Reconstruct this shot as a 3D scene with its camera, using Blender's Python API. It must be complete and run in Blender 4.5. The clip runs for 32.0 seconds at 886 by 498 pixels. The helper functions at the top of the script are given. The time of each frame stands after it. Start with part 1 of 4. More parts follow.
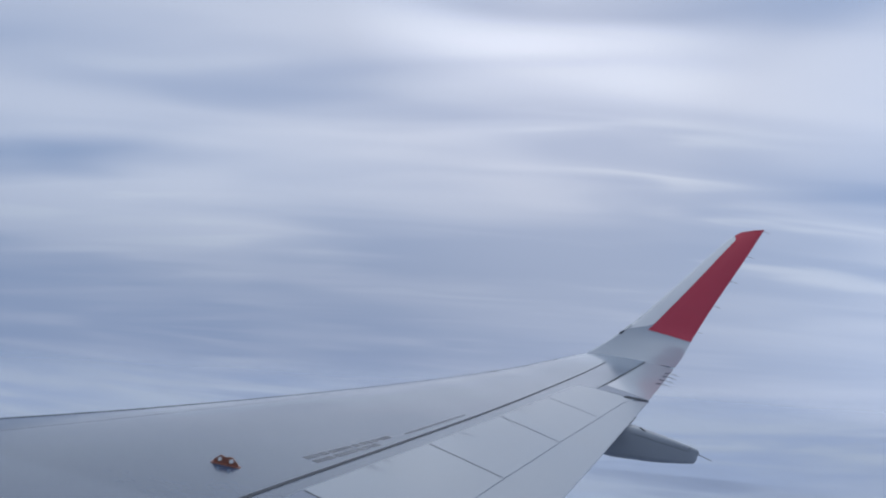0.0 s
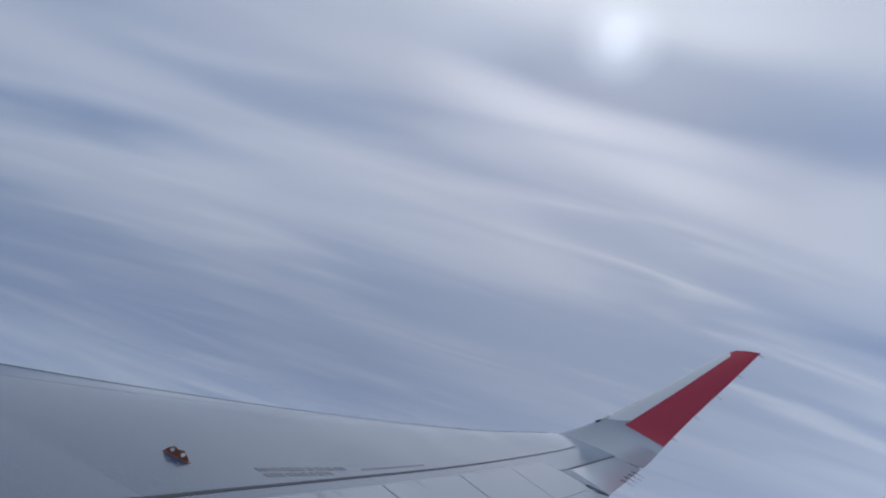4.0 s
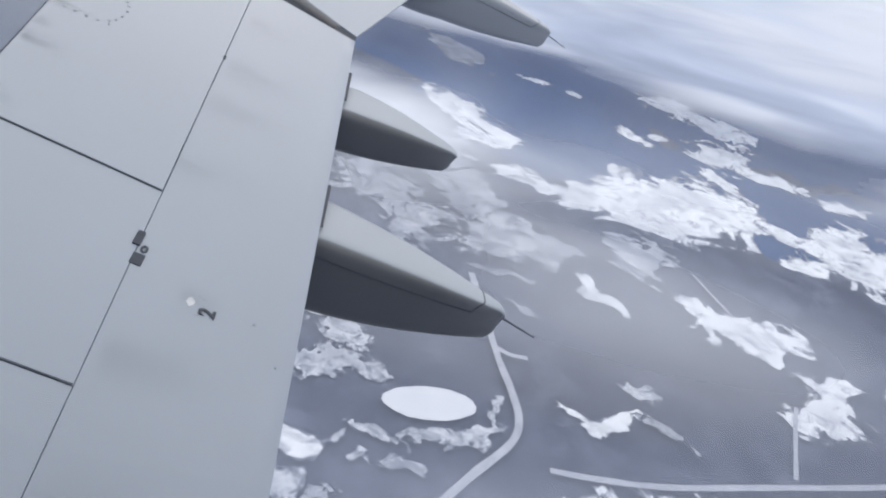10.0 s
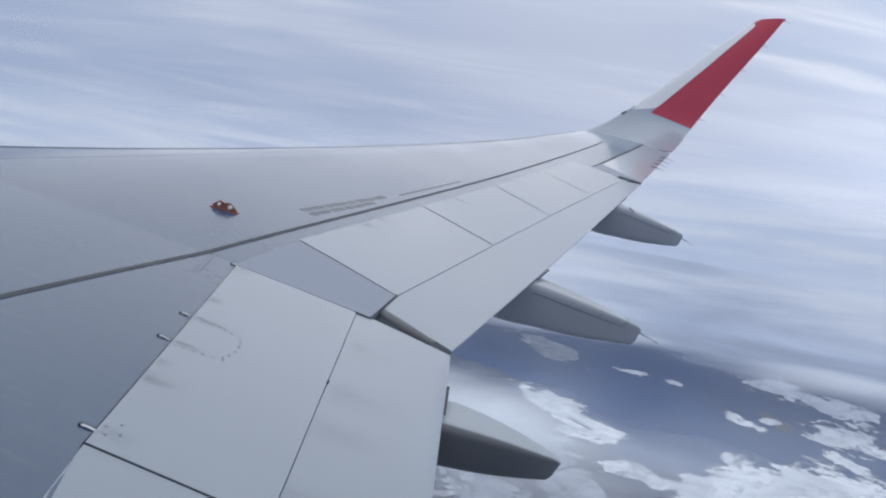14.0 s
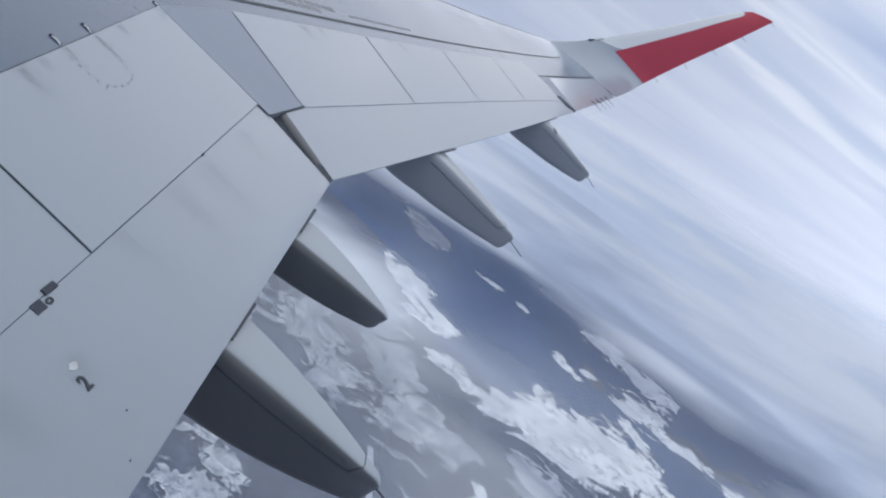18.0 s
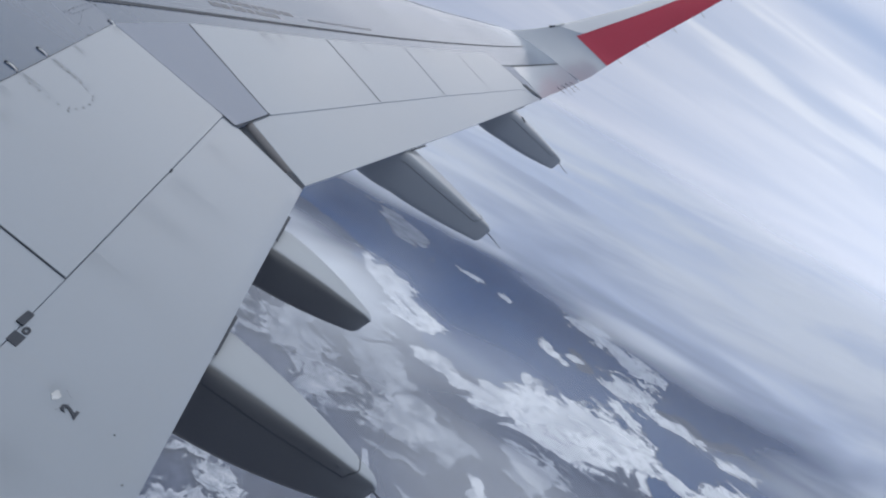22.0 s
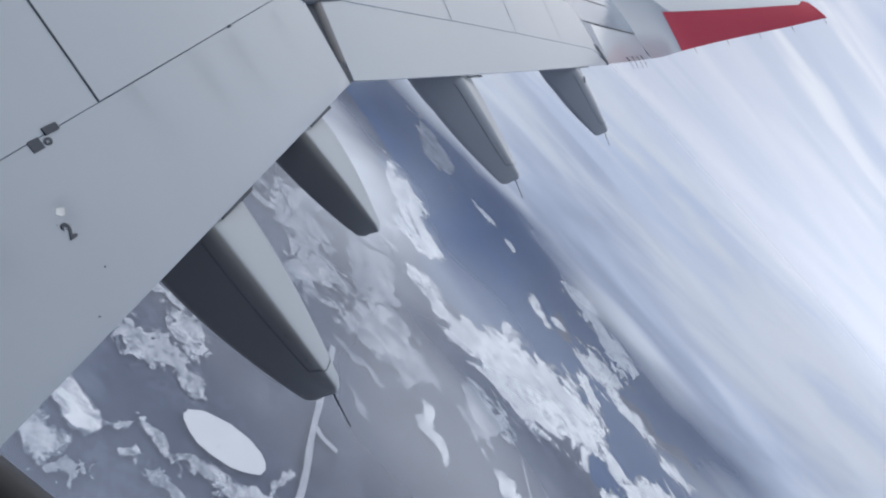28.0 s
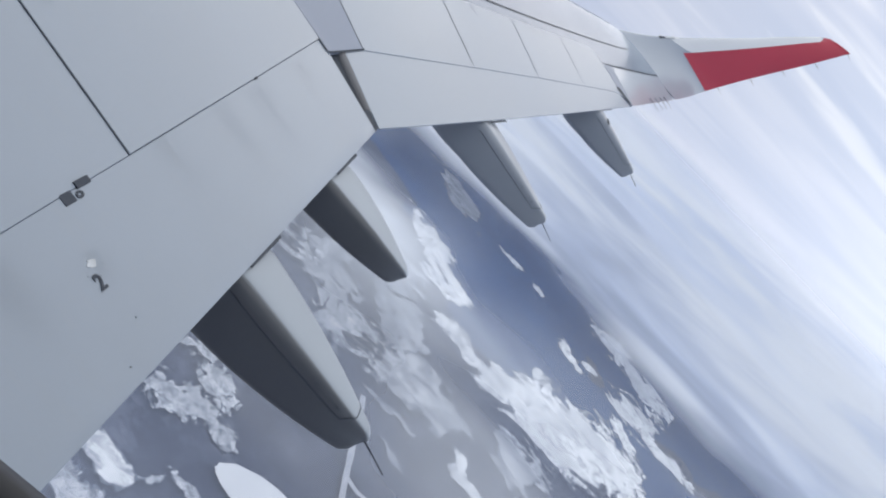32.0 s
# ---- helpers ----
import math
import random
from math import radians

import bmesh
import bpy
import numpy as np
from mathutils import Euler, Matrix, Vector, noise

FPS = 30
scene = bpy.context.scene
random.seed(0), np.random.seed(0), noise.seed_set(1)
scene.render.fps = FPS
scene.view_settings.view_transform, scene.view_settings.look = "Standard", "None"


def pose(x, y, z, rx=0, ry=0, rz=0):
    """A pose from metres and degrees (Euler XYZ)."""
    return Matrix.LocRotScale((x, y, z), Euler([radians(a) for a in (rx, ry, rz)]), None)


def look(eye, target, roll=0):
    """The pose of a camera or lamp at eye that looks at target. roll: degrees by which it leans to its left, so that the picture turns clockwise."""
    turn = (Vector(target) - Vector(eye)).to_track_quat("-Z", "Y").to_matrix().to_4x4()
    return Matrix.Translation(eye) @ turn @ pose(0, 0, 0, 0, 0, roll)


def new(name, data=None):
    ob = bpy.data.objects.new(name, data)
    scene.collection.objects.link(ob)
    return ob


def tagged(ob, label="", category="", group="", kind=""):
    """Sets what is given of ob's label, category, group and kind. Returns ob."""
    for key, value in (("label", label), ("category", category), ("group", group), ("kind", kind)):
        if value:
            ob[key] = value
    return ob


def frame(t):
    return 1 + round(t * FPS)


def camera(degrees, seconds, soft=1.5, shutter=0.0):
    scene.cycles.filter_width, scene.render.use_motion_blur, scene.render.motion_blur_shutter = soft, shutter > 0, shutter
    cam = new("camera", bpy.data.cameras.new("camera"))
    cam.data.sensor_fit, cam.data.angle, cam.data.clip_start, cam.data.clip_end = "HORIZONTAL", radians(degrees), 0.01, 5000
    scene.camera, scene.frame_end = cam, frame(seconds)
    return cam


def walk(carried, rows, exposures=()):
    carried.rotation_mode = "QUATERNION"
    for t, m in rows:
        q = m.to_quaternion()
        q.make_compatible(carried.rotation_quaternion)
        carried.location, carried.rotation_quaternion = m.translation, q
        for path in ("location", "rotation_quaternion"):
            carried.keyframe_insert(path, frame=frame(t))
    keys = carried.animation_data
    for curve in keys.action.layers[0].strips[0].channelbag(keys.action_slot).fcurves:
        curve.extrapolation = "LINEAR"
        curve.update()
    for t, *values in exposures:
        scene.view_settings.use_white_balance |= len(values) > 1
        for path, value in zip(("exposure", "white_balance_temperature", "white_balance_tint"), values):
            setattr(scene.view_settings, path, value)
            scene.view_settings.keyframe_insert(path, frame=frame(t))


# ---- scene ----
PATH = [
    (0, pose(0.051, 1.751, 1.731, 96.32, -3.61, 3.88)),
    (0.5, pose(0.055, 1.755, 1.726, 99.89, -5.89, 3.00)),
    (1, pose(0.058, 1.758, 1.721, 103.89, -9.05, 2.30)),
    (1.5, pose(0.060, 1.761, 1.717, 104.42, -11.46, 2.28)),
    (2, pose(0.061, 1.762, 1.714, 101.59, -11.94, 2.70)),
    (2.5, pose(0.062, 1.763, 1.711, 99.75, -12.37, 2.65)),
    (3, pose(0.063, 1.765, 1.710, 99.44, -15.76, 1.30)),
    (3.5, pose(0.061, 1.765, 1.709, 99.75, -17.27, 2.15)),
    (5.5, pose(0.047, 1.757, 1.707, 100.15, -14.28, 3.64)),
    (6, pose(0.044, 1.756, 1.707, 99.36, -15.04, 5.15)),
    (6.5, pose(0.042, 1.759, 1.710, 98.19, -15.17, 6.19)),
    (7, pose(0.034, 1.761, 1.710, 97.86, -15.31, 6.02)),
    (7.5, pose(0.021, 1.762, 1.709, 97.35, -15.76, 5.49)),
    (8, pose(0.023, 1.777, 1.718, 94.95, -16.02, 5.83)),
    (8.5, pose(0.011, 1.787, 1.727, 90.92, -15.22, 4.95)),
    (9, pose(0.013, 1.789, 1.722, 79.03, -14.64, 2.25)),
    (9.5, pose(0.022, 1.786, 1.693, 66.17, -14.33, 0.39)),
    (10, pose(0.031, 1.794, 1.682, 61.61, -14.48, -1.06)),
    (10.5, pose(0.047, 1.797, 1.663, 58.98, -14.23, -2.40)),
    (11, pose(0.034, 1.803, 1.663, 58.66, -14.53, -2.90)),
    (11.5, pose(0.014, 1.788, 1.685, 69.05, -18.79, -3.22)),
    (12, pose(0.014, 1.780, 1.702, 77.10, -13.88, -0.17)),
    (12.5, pose(0.015, 1.785, 1.713, 79.05, -15.46, 0.66)),
    (13, pose(0.030, 1.784, 1.720, 77.81, -14.56, 1.90)),
    (13.5, pose(0.012, 1.763, 1.718, 79.43, -13.34, 3.96)),
    (14, pose(0.022, 1.762, 1.734, 80.68, -8.46, 3.79)),
    (14.5, pose(0.026, 1.767, 1.741, 80.08, -8.53, 2.24)),
    (15, pose(0.023, 1.761, 1.727, 79.21, -9.95, 0.82)),
    (15.5, pose(0.028, 1.775, 1.730, 74.20, -12.16, -0.55)),
    (17.5, pose(0.083, 1.732, 1.689, 72.71, -32.59, 2.53)),
    (18, pose(0.081, 1.738, 1.683, 71.97, -33.20, 2.64)),
    (18.5, pose(0.082, 1.738, 1.681, 71.06, -33.87, 2.36)),
    (19, pose(0.080, 1.746, 1.683, 71.47, -34.84, 1.93)),
    (19.5, pose(0.087, 1.744, 1.682, 71.77, -34.44, 1.84)),
    (20, pose(0.084, 1.746, 1.678, 72.51, -32.11, 1.01)),
    (20.5, pose(0.086, 1.749, 1.683, 72.67, -30.94, 0.59)),
    (21, pose(0.085, 1.745, 1.683, 72.66, -29.97, 0.15)),
    (21.5, pose(0.087, 1.747, 1.684, 72.55, -29.61, -0.34)),
    (22, pose(0.082, 1.747, 1.684, 73.37, -29.29, -0.57)),
    (22.5, pose(0.083, 1.750, 1.683, 72.88, -28.07, -0.74)),
    (23, pose(0.081, 1.753, 1.678, 71.70, -28.51, -1.50)),
    (23.5, pose(0.077, 1.752, 1.665, 71.79, -28.87, -3.15)),
    (24, pose(0.076, 1.751, 1.668, 71.35, -27.27, -4.44)),
    (24.5, pose(0.080, 1.765, 1.670, 70.20, -26.05, -4.46)),
    (25, pose(0.080, 1.763, 1.678, 68.52, -27.86, -1.77)),
    (25.5, pose(0.076, 1.756, 1.679, 68.06, -32.50, 2.83)),
    (27.5, pose(0.062, 1.770, 1.679, 63.13, -43.56, 7.16)),
    (28, pose(0.062, 1.770, 1.675, 63.17, -44.92, 8.27)),
    (28.5, pose(0.057, 1.776, 1.676, 62.44, -44.81, 8.86)),
    (29, pose(0.056, 1.778, 1.674, 61.68, -44.83, 8.71)),
    (29.5, pose(0.060, 1.776, 1.673, 59.16, -45.33, 8.85)),
    (30, pose(0.065, 1.777, 1.670, 57.18, -45.44, 8.85)),
    (30.5, pose(0.058, 1.787, 1.662, 57.53, -43.69, 8.70)),
    (31, pose(0.059, 1.781, 1.654, 58.15, -41.27, 8.51)),
    (31.5, pose(0.058, 1.779, 1.658, 60.22, -41.51, 9.07)),
    (32, look((0.071, 1.779, 1.661), (0.324, 3.666, 1.048), 45.6)),
]
cam = camera(54.78, 32.0, soft=2.1)
EXPOSURES = [(0.0, -0.38, 6100, 10), (1.0, -0.68, 6050, 10), (2.0, -0.66, 6050, 10), (3.5, -0.72, 6050, 10), (6.0, -0.52, 6150, 10), (8.0, -0.44, 6150, 10), (9.0, -0.23, 6300, 10), (10.0, 0.50, 7150, 12), (11.0, 0.66, 7350, 12), (12.0, 0.38, 6950, 10), (13.0, 0.06, 6680, 10), (15.5, 0.10, 6600, 10), (17.5, 0.07, 6600, 10), (22.0, 0.00, 6690, 10), (24.0, 0.01, 6700, 10), (25.0, 0.24, 6780, 10), (28.0, 0.13, 6850, 10), (30.0, 0.20, 6870, 10), (31.0, 0.28, 6890, 10), (32.0, 0.28, 6900, 10)]
walk(cam, PATH, EXPOSURES)

# ---- sky and sun ----
SUN_AZ, SUN_EL = 2.4, 25.8          # degrees from straight outboard (+y) towards the tail (+x), and up


def nodes_of(owner):
    owner.use_nodes = True
    t = owner.node_tree
    t.nodes.clear()
    return t


def nd(t, kind, **inputs):
    n = t.nodes.new(kind)
    for key, val in inputs.items():
        k = int(key[1:]) if key[0] == "i" and key[1:].isdigit() else key.replace("_", " ")
        if isinstance(val, bpy.types.NodeSocket):
            t.links.new(val, n.inputs[k])
        else:
            n.inputs[k].default_value = val
    return n


def mth(t, op, a, b=0.0, c=0.0, clamp=False):
    n = t.nodes.new("ShaderNodeMath")
    n.operation, n.use_clamp = op, clamp
    for i, val in enumerate((a, b, c)):
        if isinstance(val, bpy.types.NodeSocket):
            t.links.new(val, n.inputs[i])
        else:
            n.inputs[i].default_value = val
    return n.outputs[0]


def smooth(t, v, lo, hi, a=0.0, b=1.0):
    n = nd(t, "ShaderNodeMapRange", Value=v)
    n.interpolation_type = "SMOOTHSTEP"
    for i, val in zip((1, 2, 3, 4), (lo, hi, a, b)):
        n.inputs[i].default_value = val
    return n.outputs[0]


def blend(t, fac, a, b):
    n = t.nodes.new("ShaderNodeMix")
    n.data_type = "RGBA"
    for i, val in ((0, fac), (6, a), (7, b)):
        if isinstance(val, bpy.types.NodeSocket):
            t.links.new(val, n.inputs[i])
        else:
            n.inputs[i].default_value = val if i == 0 else (*val, 1.0)
    return n.outputs[2]


def noise_of(t, vec, scale, detail=5.0, rough=0.55, dist=0.0):
    return nd(t, "ShaderNodeTexNoise", Vector=vec, Scale=scale, Detail=detail, Roughness=rough, Distortion=dist).outputs[0]


def mapped(t, vec, scale=(1, 1, 1), loc=(0, 0, 0), rot=(0, 0, 0)):
    return nd(t, "ShaderNodeMapping", Vector=vec, Scale=scale, Location=loc, Rotation=rot).outputs[0]


world = bpy.data.worlds.new("sky")
scene.world = world
t = nodes_of(world)
sky = t.nodes.new("ShaderNodeTexSky")
sky.sky_type, sky.sun_disc = "NISHITA", False
sky.sun_elevation, sky.sun_rotation = radians(SUN_EL), radians(SUN_AZ)
sky.air_density, sky.dust_density, sky.ozone_density = 1.0, 2.0, 1.5
geo = nd(t, "ShaderNodeTexCoord").outputs["Generated"]
sep = nd(t, "ShaderNodeSeparateXYZ", Vector=geo)
dx, dy, dz = sep.outputs
up = mth(t, "ADD", mth(t, "ABSOLUTE", dz), 0.13)
deck = nd(t, "ShaderNodeCombineXYZ", X=mth(t, "DIVIDE", dx, up), Y=mth(t, "DIVIDE", dy, up), Z=0.0).outputs[0]
# broad banks, long streaks and fine ripples, all drawn out along the flight's direction
n1 = noise_of(t, mapped(t, deck, scale=(0.55, 0.80, 1.0), loc=(3.3, 1.4, 0), rot=(0, 0, radians(8))), 0.75, 2.0, 0.40, 0.5)
n2 = noise_of(t, mapped(t, deck, scale=(0.44, 1.0, 1), loc=(3.1, 7.7, 0), rot=(0, 0, radians(5))), 1.30, 2.2, 0.38, 0.7)
n3 = noise_of(t, mapped(t, deck, scale=(0.34, 1.0, 1), loc=(8.1, 2.2, 0), rot=(0, 0, radians(3))), 2.9, 1.8, 0.40, 0.8)


def bank(az, el, wide, high):
    """How deep a direction lies in a bank of cloud round az, el (degrees), its edge pulled about by the streaks."""
    u = mth(t, "MULTIPLY", mth(t, "SUBTRACT", dx, math.sin(radians(az)) * math.cos(radians(el))), 1 / wide)
    v = mth(t, "MULTIPLY", mth(t, "SUBTRACT", dz, math.sin(radians(el))), 1 / high)
    r = mth(t, "SQRT", mth(t, "ADD", mth(t, "MULTIPLY", u, u), mth(t, "MULTIPLY", v, v)))
    r = mth(t, "ADD", r, mth(t, "MULTIPLY", mth(t, "SUBTRACT", n2, 0.5), 2.0))
    return mth(t, "MULTIPLY", smooth(t, r, -0.2, 2.1, 1.0, 0.0), smooth(t, dy, -0.1, 0.3))


veil = mth(t, "ADD", mth(t, "MULTIPLY", n1, 0.48), mth(t, "ADD", mth(t, "MULTIPLY", n2, 0.39), mth(t, "MULTIPLY", n3, 0.13)))
# thick cloud under the sun, thin bright cloud above it and beside the wing's tip
veil = mth(t, "SUBTRACT", veil, mth(t, "MULTIPLY", bank(13.0, 23.0, 0.24, 0.046), 0.145))
veil = mth(t, "SUBTRACT", veil, mth(t, "MULTIPLY", bank(-1.5, 22.5, 0.15, 0.040), 0.15))
veil = mth(t, "ADD", veil, mth(t, "MULTIPLY", bank(1.0, 30.5, 0.46, 0.070), 0.20))
veil = mth(t, "ADD", veil, mth(t, "MULTIPLY", bank(20.0, 16.8, 0.17, 0.030), 0.12))
veil = mth(t, "ADD", veil, mth(t, "MULTIPLY", bank(-20.0, 13.0, 0.20, 0.024), 0.10))
fac = smooth(t, veil, 0.37, 0.62)
cloud = blend(t, fac, (0.250, 0.366, 0.605), (0.68, 0.74, 0.885))
# the thinnest streaks let the light through
ripple = mth(t, "MULTIPLY", smooth(t, n3, 0.52, 0.70), mth(t, "MULTIPLY", smooth(t, n2, 0.44, 0.60), smooth(t, dz, 0.36, 0.20)))
cloud = blend(t, mth(t, "MULTIPLY", ripple, 0.45), cloud, (0.86, 0.92, 1.0))
clear = nd(t, "ShaderNodeVectorMath", i0=sky.outputs[0], i1=(0.10, 0.10, 0.10))
clear.operation = "MULTIPLY"
mixn = t.nodes.new("ShaderNodeMix")
mixn.data_type = "RGBA"
mixn.inputs[0].default_value = 0.9
t.links.new(clear.outputs[0], mixn.inputs[6])
t.links.new(cloud, mixn.inputs[7])
# thin cloud lit up round the hidden sun
sd = Vector((math.sin(radians(SUN_AZ)) * math.cos(radians(SUN_EL)), math.cos(radians(SUN_AZ)) * math.cos(radians(SUN_EL)), math.sin(radians(SUN_EL))))
dot = nd(t, "ShaderNodeVectorMath", i0=geo, i1=sd)
dot.operation = "DOT_PRODUCT"
wob = mth(t, "ADD", dot.outputs[1], mth(t, "MULTIPLY", mth(t, "SUBTRACT", n3, 0.5), 0.0003))
glow = mth(t, "MULTIPLY", smooth(t, dot.outputs[1], 0.965, 1.0), mth(t, "ADD", mth(t, "MULTIPLY", fac, 0.26), 0.0))
halo = mth(t, "ADD", mth(t, "ADD", mth(t, "MULTIPLY", mth(t, "POWER", smooth(t, wob, 0.9972, 1.0), 3.0), 0.38), mth(t, "MULTIPLY", smooth(t, wob, 0.9995, 1.0001), 0.42)), glow)
haloc = blend(t, halo, (0, 0, 0), (0.96, 0.98, 1.0))
addn = t.nodes.new("ShaderNodeMix")
addn.data_type, addn.blend_type = "RGBA", "ADD"
addn.inputs[0].default_value = 1.0
t.links.new(mixn.outputs[2], addn.inputs[6])
t.links.new(haloc, addn.inputs[7])
# near the horizon the streaks melt into pale haze
hz = mth(t, "MULTIPLY", smooth(t, dz, 0.0, 0.20, 1.0, 0.0), smooth(t, dz, -0.12, 0.06, 0.55, 0.9))
haze = blend(t, smooth(t, dx, -0.3, 0.65), (0.345, 0.425, 0.600), (0.60, 0.68, 0.85))
final = blend(t, hz, addn.outputs[2], haze)
# the overcast thins overhead and towards the tail: paler and brighter there
zen = mth(t, "ADD", smooth(t, dz, 0.33, 0.50, 0.0, 0.46), smooth(t, dz, 0.46, 1.0, 0.0, 0.78))
final = blend(t, zen, final, (1.06, 1.13, 1.21))
aft = smooth(t, dx, 0.15, 0.70, 1.0, 1.30)
bg = nd(t, "ShaderNodeBackground", Color=final, Strength=aft)
t.links.new(bg.outputs[0], nd(t, "ShaderNodeOutputWorld").inputs[0])

sun = new("sun", bpy.data.lights.new("sun", "SUN"))
sun.data.energy, sun.data.angle, sun.data.color = 0.3, radians(60), (1.0, 0.985, 0.96)
sun.matrix_world = look(sd * 100, (0, 0, 0))


# ---- materials ----
def paint(name, base, rough, vary=0.08, dirt=0.12, metal=0.0, coat=0.0, streaks=True, grime=(0.20, 0.21, 0.22), shade_or_tip=None, relief=0.12, sheen=(1, 1, 1)):
    m = bpy.data.materials.new(name)
    t = nodes_of(m)
    pos = nd(t, "ShaderNodeTexCoord").outputs["Object"]
    big = noise_of(t, pos, 0.9, 4.0, 0.55, 0.2)
    fine = noise_of(t, mapped(t, pos, scale=(1.2, 9.0, 9.0)) if streaks else pos, 3.0, 6.0, 0.6)
    grain = noise_of(t, pos, 160.0, 2.0, 0.5)
    tone = mth(t, "ADD", mth(t, "MULTIPLY", big, vary * 2), 1.0 - vary)
    col = nd(t, "ShaderNodeVectorMath", i0=(*base,), i1=nd(t, "ShaderNodeCombineXYZ", X=tone, Y=tone, Z=tone).outputs[0])
    col.operation = "MULTIPLY"
    dirty = mth(t, "MULTIPLY", smooth(t, fine, 0.48, 0.80), dirt)
    c = blend(t, dirty, (0, 0, 0), grime)
    mixd = t.nodes.new("ShaderNodeMix")
    mixd.data_type = "RGBA"
    t.links.new(dirty, mixd.inputs[0])
    t.links.new(col.outputs[0], mixd.inputs[6])
    mixd.inputs[7].default_value = (*grime, 1)
    face = mixd.outputs[2]
    if shade_or_tip:
        # a second coat (painted shade on sooty fairing flanks, the paler paint of the tip) that fades in over the part
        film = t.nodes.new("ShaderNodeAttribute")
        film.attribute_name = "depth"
        face = blend(t, smooth(t, mth(t, "ADD", film.outputs["Fac"], mth(t, "MULTIPLY", mth(t, "SUBTRACT", fine, 0.5), 0.3)), 0.05, 0.95), face, shade_or_tip)
    r = mth(t, "ADD", mth(t, "MULTIPLY", big, 0.16), rough - 0.08)
    b = nd(t, "ShaderNodeBsdfPrincipled", Base_Color=face, Roughness=r, Metallic=metal)
    b.inputs["Coat Weight"].default_value = coat
    b.inputs["Coat Roughness"].default_value = 0.12
    b.inputs["Specular Tint"].default_value = (*sheen, 1)
    b.inputs["Coat Tint"].default_value = (*sheen, 1)
    bump = nd(t, "ShaderNodeBump", Height=mth(t, "ADD", mth(t, "MULTIPLY", big, 1.0), mth(t, "MULTIPLY", grain, 0.02)), Strength=relief, Distance=0.01)
    t.links.new(bump.outputs[0], b.inputs["Normal"])
    t.links.new(b.outputs[0], nd(t, "ShaderNodeOutputMaterial").inputs[0])
    return m


PAINT = paint("pale_grey_paint", (0.208, 0.244, 0.296), 0.38, 0.14, 0.16, coat=0.36)
SKIN = paint("glossy_wing_paint", (0.040, 0.062, 0.112), 0.22, 0.07, 0.10, coat=0.26, relief=0.03, sheen=(0.78, 0.90, 1.0), shade_or_tip=(0.185, 0.215, 0.265))
PANEL = paint("mid_grey_paint", (0.160, 0.190, 0.255), 0.4, 0.05, 0.08)
TIPGREY = paint("winglet_grey_paint", (0.285, 0.320, 0.375), 0.32, 0.05, 0.10, coat=0.6)
RED = paint("red_paint", (0.40, 0.016, 0.045), 0.42, 0.06, 0.05, grime=(0.20, 0.03, 0.05))
# second colour paints the shade of flanks turned away from the sun
FAIR = paint("shaded_flank_fairing_paint", (0.31, 0.335, 0.37), 0.38, 0.06, 0.25, shade_or_tip=(0.205, 0.230, 0.268))
STRIP = paint("white_leading_edge_paint", (0.66, 0.67, 0.68), 0.4, 0.04, 0.08)
# sooty dirt and the inner side's painted shade share the dark second colour
SOOT_SHADE = paint("sooty_shaded_fairing_paint", (0.275, 0.308, 0.348), 0.45, 0.08, 0.25, shade_or_tip=(0.066, 0.072, 0.085))
SHADED_END = paint("dirty_shaded_brownish_paint", (0.125, 0.127, 0.138), 0.65, 0.15, 0.45, grime=(0.11, 0.10, 0.10))
DARK = paint("dark_seal_and_gap_shade", (0.020, 0.028, 0.042), 0.75, 0.1, 0.1, grime=(0.02, 0.02, 0.02))
BLACK = paint("dark_marking_paint", (0.018, 0.026, 0.042), 0.65, 0.1, 0.1, grime=(0.05, 0.06, 0.08))
LINE = paint("walkway_line_paint", (0.022, 0.030, 0.046), 0.6, 0.1, 0.2, grime=(0.12, 0.13, 0.15))
FAINT = paint("faded_lettering_paint", (0.26, 0.28, 0.32), 0.5, 0.1, 0.3, grime=(0.42, 0.44, 0.48))
METAL = paint("worn_metal", (0.42, 0.44, 0.47), 0.35, 0.1, 0.3, metal=0.8)
ORANGE = paint("orange_hook_paint", (0.21, 0.080, 0.052), 0.5, 0.15, 0.35, grime=(0.25, 0.10, 0.05))
PLACARD = paint("worn_placard_paint", (0.030, 0.042, 0.066), 0.40, 0.1, 0.6, coat=0.12, grime=(0.06, 0.08, 0.115))
DOT = paint("fastener_paint", (0.12, 0.127, 0.15), 0.5, 0.1, 0.2)
WHITE = paint("white_sealant", (0.78, 0.79, 0.80), 0.5, 0.05, 0.1, grime=(0.5, 0.5, 0.5))
LINING = paint("cabin_lining_plastic", (0.62, 0.62, 0.62), 0.55, 0.04, 0.05, grime=(0.2, 0.2, 0.2))
SEAL = paint("dark_window_seal", (0.055, 0.058, 0.068), 0.6, 0.05, 0.05, grime=(0.02, 0.02, 0.02))


